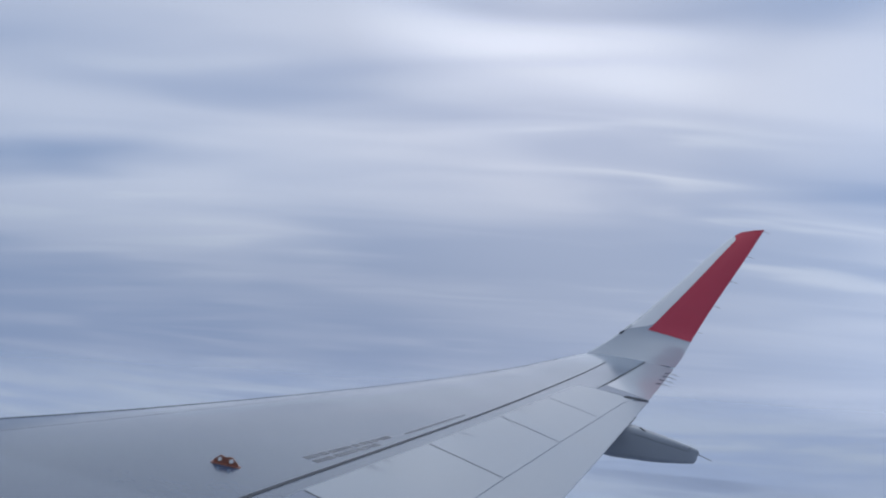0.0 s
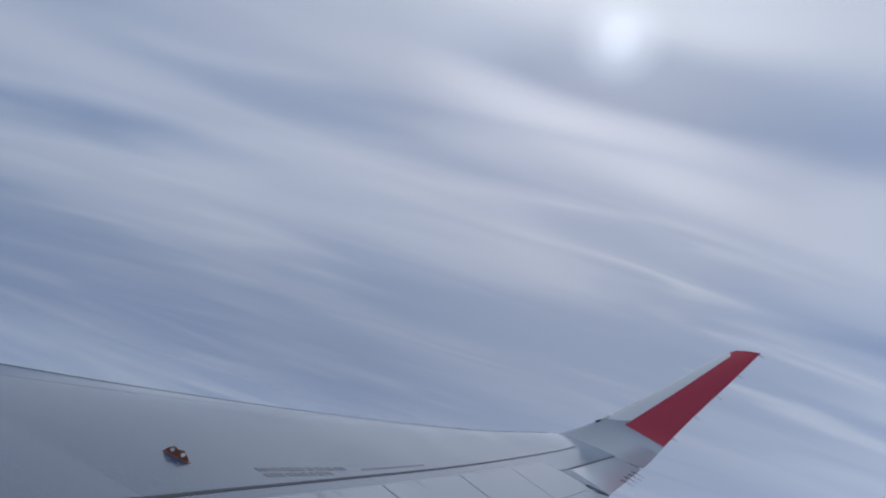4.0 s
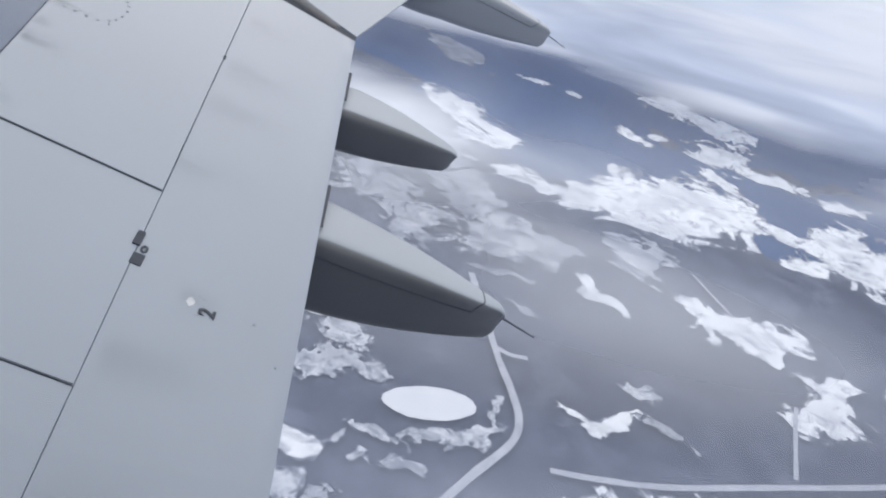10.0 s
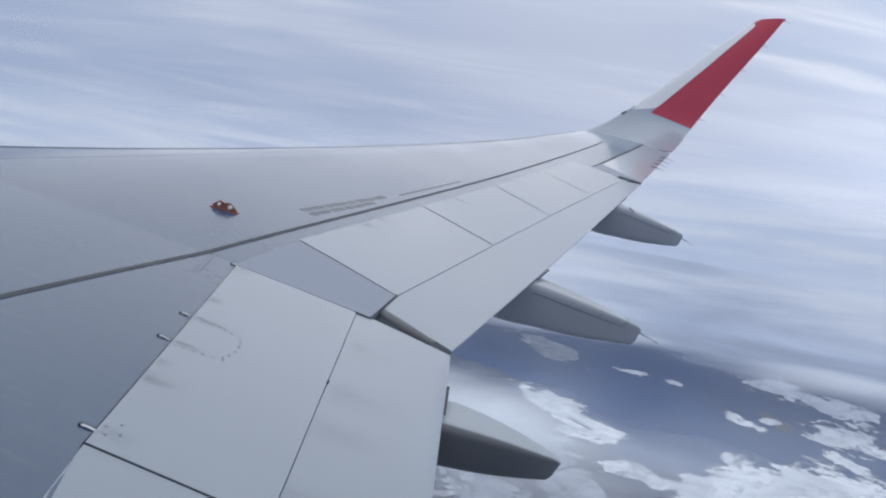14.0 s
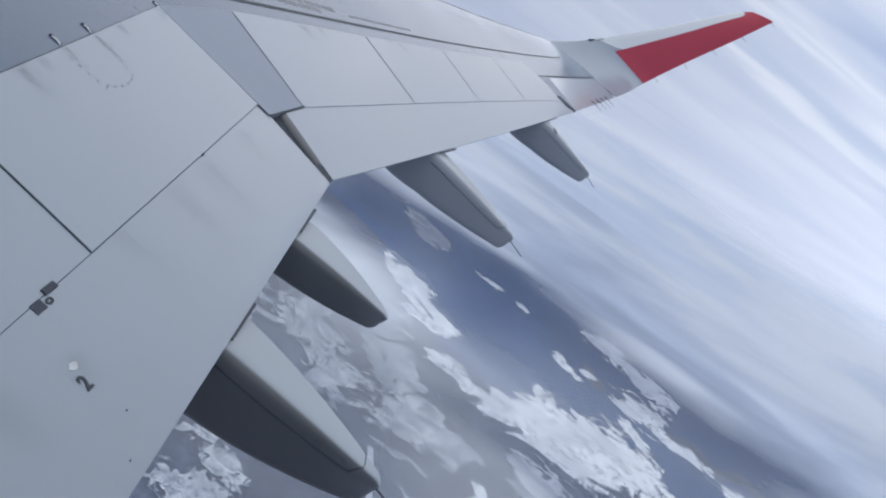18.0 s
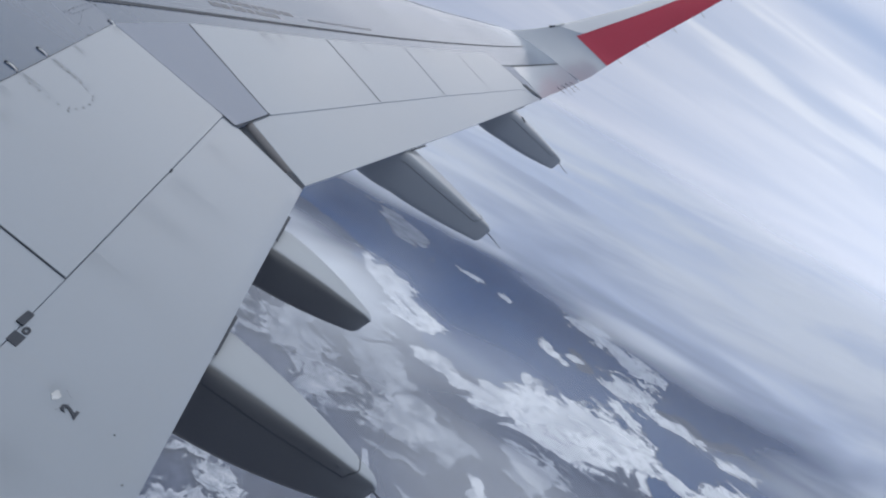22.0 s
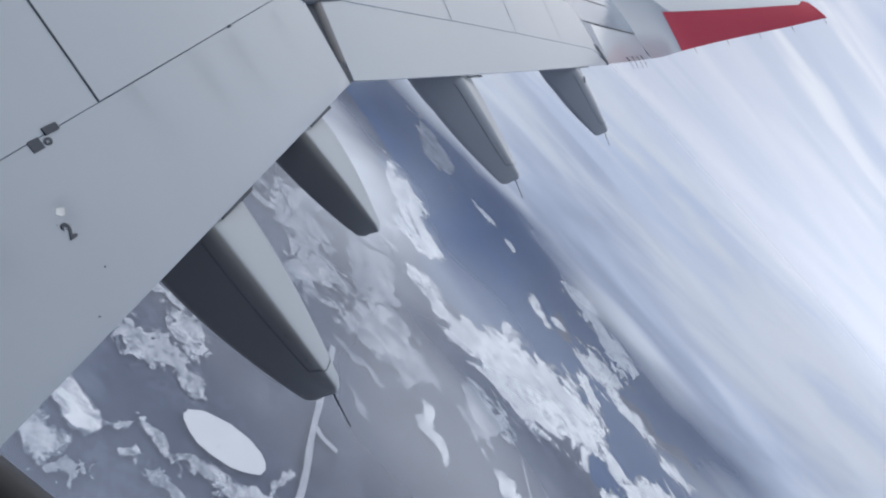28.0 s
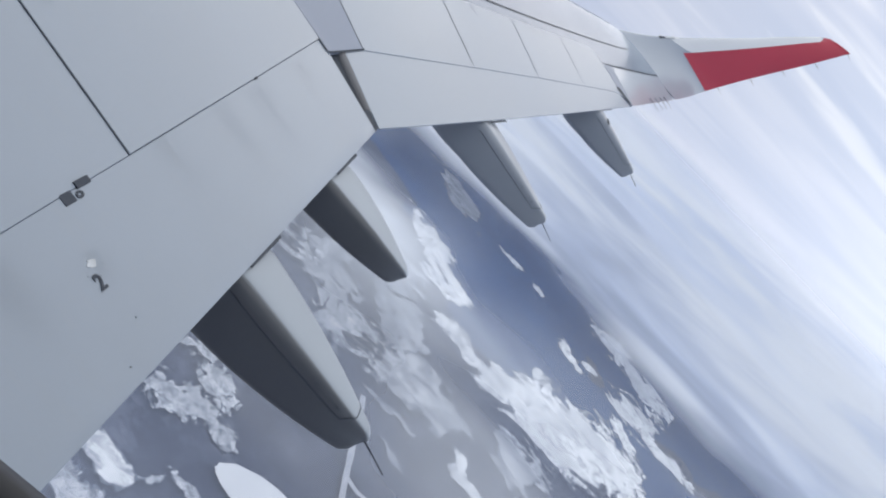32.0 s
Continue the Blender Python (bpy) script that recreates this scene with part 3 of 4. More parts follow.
part("hook_base", mesh_of("hook_base", *slab([(HX - 0.012, 7.172), (HX - 0.012, 7.212), (HX + HL + 0.012, 7.232), (HX + HL + 0.012, 7.192)], 0.006, ORANGE, 0.004, 3, 3), ORANGE), hook)

# worn placard lettering beside the walkway line: bars only
rnd = random.Random(4)
for row in range(3):
    y = (7.72, 7.70, 8.95)[row]
    while y < (8.75, 8.45, 10.1)[row]:
        ln = rnd.uniform(0.025, 0.075)
        off = (0.205 - 0.065 * (y - 7.72), 0.125 - 0.05 * (y - 7.7), 0.105 - 0.012 * (y - 8.95))[row]
        h = 0.026 if row < 2 else 0.014
        s = 0.40
        x = walkway(y) - off
        part("placard_bar", mesh_of("placard_bar", *decal([(x - h, y), (x - h + s * ln, y + ln), (x + h + s * ln, y + ln), (x + h, y)], lift=-0.001), PLACARD), wing)
        y += ln + rnd.uniform(0.015, 0.035)


# markings on the inboard flap
def mark(pts, lift, name="marking"):
    part(name, mesh_of(name, *decal(pts, lift=lift, th=0.006), BLACK), wing, "dark painted square mark")


mark([(-0.522, 4.040), (-0.522, 4.108), (-0.500, 4.108), (-0.500, 4.040)], 0.0035)
mark([(-0.507, 3.957), (-0.507, 4.010), (-0.472, 4.010), (-0.472, 3.957)], -0.0015)


def lettering(text, x, y, size, turn):
    cu = bpy.data.curves.new("numeral", "FONT")
    cu.body, cu.size, cu.extrude, cu.align_x, cu.align_y = text, size, 0.001, "CENTER", "CENTER"
    cu.offset = 0.002
    tmp = new("numeral_source", cu)
    me = bpy.data.meshes.new_from_object(tmp.evaluated_get(bpy.context.evaluated_depsgraph_get()))
    bpy.data.objects.remove(tmp)
    me.materials.clear()
    me.materials.append(BLACK)
    ob = part("numeral", me, wing, "black painted numeral " + text)
    e = 0.02
    nx = Vector((2 * e, 0, z_up(x + e, y) - z_up(x - e, y))).normalized()
    ny = Vector((0, 2 * e, z_up(x, y + e) - z_up(x, y - e))).normalized()
    nz = nx.cross(ny).normalized()
    ny = nz.cross(nx)
    ob.matrix_local = Matrix.Translation((x, y, z_up(x, y) + 0.0002)) @ Matrix((nx, ny, nz)).transposed().to_4x4() @ pose(0, 0, 0, 0, 0, turn)


lettering("0", -0.484, 4.034, 0.044, 0)
lettering("2", -0.252, 3.872, 0.068, 90)
CAP = paint("worn_white_seal", (0.50, 0.52, 0.55), 0.55, 0.10, 0.30)
part("drain_cap", mesh_of("drain_cap", *decal([(-0.308 + (0.012 + 0.003 * math.sin(2.3 * k)) * math.cos(k * math.pi / 8), 3.893 + (0.019 + 0.005 * math.sin(1.7 * k)) * math.sin(k * math.pi / 8)) for k in range(16)], lift=-0.0025), CAP), wing, "white sealed round access cap")
for x, y in ((-0.12, 3.90), (-0.03, 3.76)):
    rivet(x, y, 0.003, BLACK, -0.0025)
for x, y in ((-0.262, 3.872), (-0.285, 3.850), (-0.277, 3.862), (-0.292, 3.935), (-0.275, 3.925), (-0.268, 3.895)):
    rivet(x, y, 0.0026, FAINT, -0.0025)


# ---- flap track fairings ----
def fairing(yc, wid, xt, x_tip, top0, bot0, top1, bot1, rod=True, side=None, sag=0.02):
    """A tapering fairing under the flap that sticks out behind the trailing edge at xt."""
    n, m = 30, 40
    side = side or SOOT_SHADE

    def shape(x):
        f = (x - xt) / (x_tip - xt)
        if f >= 0:
            zt = top0 + (top1 - top0) * f + 0.012 * math.sin(math.pi * f)
            zb = bot0 + (bot1 - bot0) * f - sag * math.sin(math.pi * f ** 0.8)
            yi, yo = yc - wid / 2 * (1 - 0.52 * f ** 1.6), yc + wid / 2 * (1 - 1.17 * f ** 1.5)
        else:
            g = min(1.0, (xt - x) / 1.1)
            zt = min(top0 + 0.10 * g, z_low(x, yc) + 0.03) if x < xt - 0.2 else top0 + 0.02 * g
            zb = min(bot0 + (0.05 + (z_low(x, yc) - bot0)) * g ** 2.2, zt - 0.01)
            yi, yo = yc - wid / 2 * (1 - 0.5 * g ** 2), yc + wid / 2 * (1 - 0.5 * g ** 2)
        return zt, zb, yi, yo

    verts, shade_or_tip = [], []
    x0 = xt - 1.1
    xs = [x0 + (x_tip - 0.035 - x0) * i / (n - 4) for i in range(n - 3)] + [x_tip - 0.022, x_tip - 0.008, x_tip]
    for i, x in enumerate(xs):
        zt, zb, yi, yo = shape(x)
        k = 1.0 if i < n - 3 else (0.94, 0.82, 0.62)[i - n + 3]
        zc, hh = (zt + zb) / 2, (zt - zb) / 2
        for j in range(m):
            a = 2 * math.pi * j / m
            ca, sa = math.cos(a), math.sin(a)
            e = 0.36 if sa > 0 else 0.30
            # the end is cut on a slant
            f = max(0.0, (x - xt) / (x_tip - xt))
            # inner flank and underside carry the painted shade, weaker towards the tip
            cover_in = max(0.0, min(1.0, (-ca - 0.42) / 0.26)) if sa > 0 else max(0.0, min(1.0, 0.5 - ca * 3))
            shade_or_tip.append(cover_in * (1 - 0.32 * f ** 2))
            slant = 0.05 * (1 - sa) * max(0.0, (x - xt) / (x_tip - xt)) ** 6 * 0.5
            verts.append((x - slant, (yi + yo) / 2 + math.copysign(abs(ca) ** e, ca) * (yo - yi) / 2 * k, zc + math.copysign(abs(sa) ** e, sa) * hh * k))
    faces = grid_faces(n, m, 0, True) + [tuple(range(m)), tuple(range((n - 1) * m, n * m))]
    me = mesh_of("flap_track_fairing", verts, faces, side, sharp=50, depth=shade_or_tip)
    ob = part("flap_track_fairing", me, wing, "grey flap track fairing with a sooty inner side, its shade painted in" if side is SOOT_SHADE else "grey flap track fairing with shade painted on its inner side")
    # joint of the tail cone's cover: along the side below the upper edge, then up over the top
    pts = []
    for i in range(20):
        f = -0.05 + 0.86 * i / 19
        zt, zb, yi, yo = shape(xt + (x_tip - xt) * f)
        pts.append((xt + (x_tip - xt) * f, yi + 0.001, zt - (zt - zb) * (0.22 + 0.10 * max(f, 0))))
    for k in range(9):
        a = radians(170 - 17 * k)
        x = xt + (x_tip - xt) * (0.82 + 0.05 * math.sin(math.pi * k / 8))
        zt, zb, yi, yo = shape(x)
        ca, sa = math.cos(a), math.sin(a)
        pts.append((x, (yi + yo) / 2 + math.copysign(abs(ca) ** 0.36, ca) * (yo - yi) / 2, (zt + zb) / 2 + (zt - zb) / 2 * sa ** 0.36))
    if rod:
        part("cover_joint", mesh_of("cover_joint", *tube(pts, 0.0025, 5), BLACK), ob)
    for f in (0.60, 0.76) if rod else ():
        x = xt + (x_tip - xt) * f
        zt, zb, yi, yo = shape(x)
        z = zt - (zt - zb) * 0.16
        part("screw", mesh_of("screw", *tube([(x, yi - 0.002, z), (x, yi + 0.01, z)], 0.004, 6), BLACK), ob)
    ya, yb = yc - wid * 0.30, yc + wid * 0.5
    part("seal_strip", mesh_of("seal_strip", *slab([(x_flap_te(ya) - 0.008, ya), (x_flap_te(yb) - 0.008, yb), (x_flap_te(yb) + 0.010, yb), (x_flap_te(ya) + 0.006, ya)], 0.003, BLACK, -0.0045, 3, 4, 0.001), BLACK), ob)
    if rod:
        z = (top1 + bot1) / 2 + 0.02
        part("static_discharger", mesh_of("static_discharger", *tube([(x_tip - 0.03, yc - wid * 0.16, z + 0.012), (x_tip + 0.14, yc - wid * 0.16, z - 0.055)], 0.0045, 6, 0.6), BLACK), ob, "thin black static discharger rod")
    return ob


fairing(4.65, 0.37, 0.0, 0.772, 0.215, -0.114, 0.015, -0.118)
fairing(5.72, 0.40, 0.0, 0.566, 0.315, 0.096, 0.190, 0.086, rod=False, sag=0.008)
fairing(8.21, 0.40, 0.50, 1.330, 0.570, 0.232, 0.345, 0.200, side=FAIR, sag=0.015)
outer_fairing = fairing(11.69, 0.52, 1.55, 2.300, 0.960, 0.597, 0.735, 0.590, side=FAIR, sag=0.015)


part("latch", mesh_of("latch", *tube([(1.67, 11.42, 0.922), (1.64, 11.56, 0.945)], 0.008, 6), BLACK), outer_fairing, "small dark latch on the upper edge")

# ---- winglet ----
def curve_at(keys, v):
    """Catmull-Rom through keys at even steps."""
    n = len(keys) - 1
    s = min(max(v, 0.0), 1.0) * n
    i = min(int(s), n - 1)
    f = s - i
    p = [Vector(keys[min(max(k, 0), n)]) for k in (i - 1, i, i + 1, i + 2)]
    return 0.5 * ((2 * p[1]) + (p[2] - p[0]) * f + (2 * p[0] - 5 * p[1] + 4 * p[2] - p[3]) * f * f + (3 * p[1] - p[0] - 3 * p[2] + p[3]) * f ** 3)


LEAD = [(1.25, 16.08, 1.60), (1.78, 16.40, 1.91), (2.22, 16.66, 2.24), (2.71, 16.95, 2.66), (3.24, 17.27, 3.14), (3.76, 17.59, 3.63), (4.30, 17.91, 4.11)]
TRAIL = [(2.90, 16.08, 1.585), (3.12, 16.60, 1.76), (3.36, 17.12, 2.03), (3.70, 17.36, 2.55), (4.06, 17.55, 3.08), (4.42, 17.70, 3.61), (4.79, 17.85, 4.19)]


def winglet_point(v, c, side):
    """v along the winglet from its root to the tip, c from the leading to the trailing edge, side +1 inner face, -1 outer."""
    a, b = curve_at(LEAD, v), curve_at(TRAIL, v)
    a = a + (b - a) * (0.13 * max(0.0, (v - 0.94) / 0.06) ** 2.0)
    tang = curve_at(LEAD, min(v + 0.02, 1)) - curve_at(LEAD, max(v - 0.02, 0))
    nrm = (b - a).cross(tang).normalized()
    if nrm.y > 0 or (v < 0.1 and nrm.z < 0):
        nrm = -nrm
    ch = (b - a).length
    t = thick(c, 0.09 if side > 0 else 0.09) * ch * (1.0 if v < 0.93 else max(0.15, 1 - (v - 0.93) / 0.085))
    return a + (b - a) * c + nrm * (t * (0.9 if side > 0 else -1.0) + 0.003 * side)


def winglet_patch(v0, v1, c0, c1, lift, nv=30, nc=14):
    verts = []
    for i in range(nv):
        v = v0 + (v1 - v0) * i / (nv - 1)
        a, b = (f(v) if callable(f) else f for f in (c0, c1))
        for j in range(nc):
            c = a + (b - a) * j / (nc - 1)
            p = winglet_point(v, c, 1)
            d = (p - winglet_point(v, c, -1)).normalized()
            verts.append(p + d * lift)
    return verts, grid_faces(nv, nc)


verts = []
NV, NQ = 40, 18
for i in range(NV):
    v = i / (NV - 1)
    for j in range(NQ):
        verts.append(winglet_point(v, (j / (NQ - 1)) ** 1.6, 1))
    for j in range(NQ):
        verts.append(winglet_point(v, ((NQ - 1 - j) / (NQ - 1)) ** 1.6, -1))
m = 2 * NQ
faces = grid_faces(NV, m, 0, True) + [tuple(range(m)), tuple(range((NV - 1) * m, NV * m))]
winglet = part("winglet", mesh_of("winglet", verts, faces, TIPGREY), wing, "upturned winglet, pale grey with a red inner panel")
V_RED = 0.333
verts, faces = winglet_patch(V_RED, 1.0, lambda v: 0.27 * (1.0 if v < 0.945 else max(0.0, 1 - (v - 0.945) / 0.02)), 0.995, 0.004)
part("red_panel", mesh_of("red_panel", verts, faces, RED), winglet, "deep red painted panel")
verts, faces = winglet_patch(0.31, 0.957, 0.0, lambda v: 0.268 * (1.0 if v > 0.37 else max(0.02, (v - 0.305) / 0.065)), 0.003)
part("leading_strip", mesh_of("leading_strip", verts, faces, STRIP), winglet, "white painted leading edge strip")
verts, faces = tube([winglet_point(0.29 + 0.012 * i, 0.012, 1) for i in range(5)], 0.022, 8)
part("navigation_light", mesh_of("navigation_light", verts, faces, METAL), winglet, "small clear navigation light in the leading edge")
part("light_recess", mesh_of("light_recess", *tube([winglet_point(0.262 + 0.010 * i, 0.010, 1) for i in range(4)], 0.024, 8, 0.5), DARK), winglet, "dark recess ahead of the navigation light")
tipcap = [winglet_point(1.0, c / 10, 1) * 0.5 + winglet_point(1.0, c / 10, -1) * 0.5 for c in range(11)]
verts, faces = tube([p + Vector((0.012 * math.sin(math.pi * k / 10), 0.0, 0.012 * math.sin(math.pi * k / 10))) for k, p in enumerate(tipcap)], 0.014, 8)
part("tip_cap", mesh_of("tip_cap", verts, faces, RED), winglet)
for v in (0.40, 0.55, 0.70, 0.85, 0.985):
    p = winglet_point(v, 1.0, 1)
    part("static_discharger", mesh_of("static_discharger", *tube([p, p + Vector((0.07, 0.01, -0.015)), p + Vector((0.12, 0.012, -0.03))], 0.0045, 5, 0.4), BLACK), winglet)
for y in (14.35, 14.70, 15.05, 15.40):
    x = x_te(y)
    z = z_up(x - 0.02, y)
    part("static_discharger", mesh_of("static_discharger", *tube([(x - 0.07, y, z_up(x - 0.07, y) + 0.008), (x, y, z + 0.014), (x + 0.14, y, z - 0.02)], 0.006, 5, 0.4), BLACK), wing)


# ---- cabin wall with the window that the view goes through ----
WX, WZ, WW, WH = 0.085, 1.7098, 0.300, 0.3545     # window centre, width and height
Y_IN, Y_OUT = 1.900, 1.940


def rounded(w, h, r, n=12):
    pts = []
    for cx, cz, a0 in ((w / 2 - r, h / 2 - r, 0), (-w / 2 + r, h / 2 - r, 90), (-w / 2 + r, -h / 2 + r, 180), (w / 2 - r, -h / 2 + r, 270)):
        for k in range(n):
            a = radians(a0 + 90 * k / (n - 1))
            pts.append((WX + cx + r * math.cos(a), WZ + cz + r * math.sin(a)))
    return pts


def wall_with_hole(x0, x1, z0, z1, y_in, y_out, hole):
    """A thick wall with one opening through it."""
    n = len(hole)
    outer = []
    for x, z in hole:
        dx, dz = x - WX, z - WZ
        k = min(((x1 - WX) if dx > 0 else (x0 - WX)) / dx if abs(dx) > 1e-6 else 1e9, ((z1 - WZ) if dz > 0 else (z0 - WZ)) / dz if abs(dz) > 1e-6 else 1e9)
        outer.append((WX + dx * k, WZ + dz * k))
    corner = [(x1, z1), (x0, z1), (x0, z0), (x1, z0)]
    verts = []
    for y in (y_in, y_out):
        verts += [(x, y, z) for x, z in hole] + [(x, y, z) for x, z in outer] + [(x, y, z) for x, z in corner]
    s = 2 * n + 4
    faces = []
    for b in (0, s):
        for i in range(n):
            j = (i + 1) % n
            faces.append((b + i, b + j, b + n + j, b + n + i))
            o, q = outer[i], outer[j]
            for c, (cx, cz) in enumerate(corner):
                if abs(o[0] - q[0]) > 1e-5 and abs(o[1] - q[1]) > 1e-5 and min(abs(o[0] - cx), abs(q[0] - cx)) < 1e-5 and min(abs(o[1] - cz), abs(q[1] - cz)) < 1e-5:
                    faces.append((b + n + i, b + n + j, b + 2 * n + c))
    for i in range(n):
        j = (i + 1) % n
        faces.append((i, j, s + j, s + i))
    return verts, faces


tagged(new("wall_window", mesh_of("wall_window", *wall_with_hole(-3.0, 3.0, 0.5, 2.4, Y_IN + 0.004, Y_OUT, rounded(WW + 0.24, WH + 0.24, 0.14)), LINING)), "grey plastic cabin side wall with a window opening", "wall", kind="structure")
window = tagged(new("window_1"), "rounded aircraft cabin window with a dark seal", "window", kind="structure")
ring = []
hole = rounded(WW, WH, 0.060)
prof = [(0.160, 0.003), (0.160, -0.012), (0.050, -0.030), (0.022, -0.024), (0.006, -0.010), (0.001, -0.003), (0.0, 0.002), (0.004, 0.008), (0.022, 0.012), (0.030, 0.022)]
verts = []
for k, (x, z) in enumerate(hole):
    dx, dz = x - WX, z - WZ
    ln = math.hypot(dx, dz)
    for off, dy in prof:
        verts.append((x + dx / ln * off, Y_IN + dy, z + dz / ln * off))
np_ = len(prof)
faces = []
for k in range(len(hole)):
    q = (k + 1) % len(hole)
    for j in range(np_ - 1):
        faces.append((k * np_ + j, q * np_ + j, q * np_ + j + 1, k * np_ + j + 1))
me = mesh_of("window_frame", verts, faces, [LINING, SEAL], sharp=60)
for p in me.polygons:
    if p.center.y > Y_IN - 0.012 and abs(p.center.y - Y_IN + 0.011) > 0.003 or p.center.y > Y_IN - 0.009:
        p.material_index = 1
part("window_frame", me, window, "grey surround with a black rubber seal")
pane_mat = bpy.data.materials.new("window_acrylic")
t = nodes_of(pane_mat)
clearb = nd(t, "ShaderNodeBsdfTransparent", Color=(0.985, 0.99, 1.0, 1))
gl = nd(t, "ShaderNodeBsdfGlossy", Color=(1, 1, 1, 1), Roughness=0.02)
fr = nd(t, "ShaderNodeFresnel", IOR=1.2)
mx = nd(t, "ShaderNodeMixShader", i0=fr.outputs[0], i1=clearb.outputs[0], i2=gl.outputs[0])
t.links.new(mx.outputs[0], nd(t, "ShaderNodeOutputMaterial").inputs[0])
pane_pts = rounded(WW + 0.04, WH + 0.04, 0.080)
n = len(pane_pts)
pv = [(x, 1.914, z) for x, z in pane_pts] + [(x, 1.919, z) for x, z in pane_pts]
pf = [tuple(range(n)), tuple(range(2 * n - 1, n - 1, -1))] + [(i, (i + 1) % n, n + (i + 1) % n, n + i) for i in range(n)]
pane = part("pane", mesh_of("pane", pv, pf, pane_mat), window, "clear acrylic pane")
pane.visible_shadow = False


def box(name, x0, x1, y0, y1, z0, z1, mat, label, cat):
    v = [(x, y, z) for x in (x0, x1) for y in (y0, y1) for z in (z0, z1)]
    f = [(0, 1, 3, 2), (4, 6, 7, 5), (0, 4, 5, 1), (2, 3, 7, 6), (0, 2, 6, 4), (1, 5, 7, 3)]
    return tagged(new(name, mesh_of(name, v, f, mat, True)), label, cat, kind="structure")


box("floor", -3.0, 3.0, -1.9, 1.904, 0.55, 0.65, LINING, "plain dim cabin floor", "floor")
box("ceiling", -3.0, 3.0, -1.9, 1.904, 2.3, 2.4, LINING, "plain dim cabin ceiling", "ceiling")
box("wall_far", -3.0, 3.0, -1.94, -1.9, 0.5, 2.4, LINING, "plain dim cabin wall", "wall")
box("wall_front", -3.1, -3.0, -1.94, 1.94, 0.5, 2.4, LINING, "plain dim cabin partition", "wall")
box("wall_rear", 3.0, 3.1, -1.94, 1.94, 0.5, 2.4, LINING, "plain dim cabin partition", "wall")

# the fuselage round the cabin, with the window's opening left free
HULL = paint("white_fuselage_paint", (0.46, 0.47, 0.49), 0.35, 0.04, 0.10, coat=0.4)
hx = [-11.0 + 0.5 * i for i in range(22)] + [WX - 0.42, WX + 0.42] + [0.75 + 0.5 * i for i in range(22)]
ha = sorted([i * 2 * math.pi / 64 for i in range(64)] + [0.03, 0.505])
verts = []
for x in hx:
    for a in ha:
        ca, sa = math.cos(a), math.sin(a)
        k = (abs(ca) ** 4 + abs(sa) ** 4) ** -0.25
        verts.append((x, 2.02 * k * ca, 1.2 + 1.95 * k * sa))
faces = []
for q in grid_faces(len(hx), len(ha), 0, True):
    c = sum((Vector(verts[i]) for i in q), Vector()) / 4
    if not (abs(c.x - WX) < 0.42 and abs(c.z - WZ) < 0.48 and c.y > 0):
        faces.append(q)
tagged(new("fuselage", mesh_of("fuselage", verts, faces, HULL)), "pale airliner fuselage round the cabin", "fuselage", kind="structure")

# ---- ground far below ----
H = -600.0


def ground_mat(name, dark, light, scale, lo, hi, rough=0.9, gloss=0.2, border=None):
    m = bpy.data.materials.new(name)
    t = nodes_of(m)
    pos = nd(t, "ShaderNodeTexCoord").outputs["Object"]
    a = noise_of(t, pos, scale, 8.0, 0.62, 0.6)
    b = noise_of(t, pos, scale * 9, 5.0, 0.6, 0.2)
    f = smooth(t, mth(t, "ADD", mth(t, "MULTIPLY", a, 0.7), mth(t, "MULTIPLY", b, 0.3)), lo, hi)
    col = blend(t, f, dark, light)
    # broad drifts, and a fine sprinkle of trees and furrows
    col = blend(t, mth(t, "MULTIPLY", smooth(t, noise_of(t, pos, scale * 0.3, 3.0, 0.5, 0.4), 0.42, 0.66), 0.45), col, dark)
    specks = noise_of(t, mapped(t, pos, scale=(1.0, 0.6, 1.0), rot=(0, 0, 0.6)), 0.11, 4.0, 0.7, 1.5)
    col = blend(t, mth(t, "MULTIPLY", smooth(t, specks, 0.60, 0.70), 0.55), col, tuple(0.5 * v for v in dark))
    if border:
        # the cover thins out raggedly towards its rim
        rim = t.nodes.new("ShaderNodeAttribute")
        rim.attribute_name = "depth"
        d = noise_of(t, pos, scale * 2.5, 6.0, 0.65, 0.4)
        col = blend(t, smooth(t, mth(t, "ADD", rim.outputs["Fac"], mth(t, "MULTIPLY", mth(t, "SUBTRACT", d, 0.5), 1.3)), 0.10, 0.62), border, col)
    bs = nd(t, "ShaderNodeBsdfPrincipled", Base_Color=col, Roughness=rough)
    bs.inputs["Specular IOR Level"].default_value = gloss
    t.links.new(bs.outputs[0], nd(t, "ShaderNodeOutputMaterial").inputs[0])
    return m


FOREST = ground_mat("dark_winter_forest", (0.034, 0.044, 0.080), (0.125, 0.143, 0.205), 0.012, 0.42, 0.74)
SNOW = ground_mat("snow_with_bare_patches", (0.27, 0.295, 0.35), (0.72, 0.74, 0.78), 0.035, 0.34, 0.54, border=(0.115, 0.135, 0.185))
DIRTY = ground_mat("dirty_trodden_snow", (0.15, 0.17, 0.215), (0.50, 0.525, 0.58), 0.075, 0.36, 0.58, border=(0.115, 0.135, 0.185))
CLEAN = ground_mat("smooth_snow", (0.54, 0.56, 0.61), (0.64, 0.66, 0.70), 0.02, 0.3, 0.7)
PATCHY = ground_mat("thin_patchy_snow", (0.14, 0.160, 0.21), (0.49, 0.515, 0.565), 0.022, 0.36, 0.66, border=(0.10, 0.12, 0.17))
ROAD = ground_mat("snowy_road", (0.30, 0.32, 0.37), (0.44, 0.46, 0.52), 0.05, 0.3, 0.7)
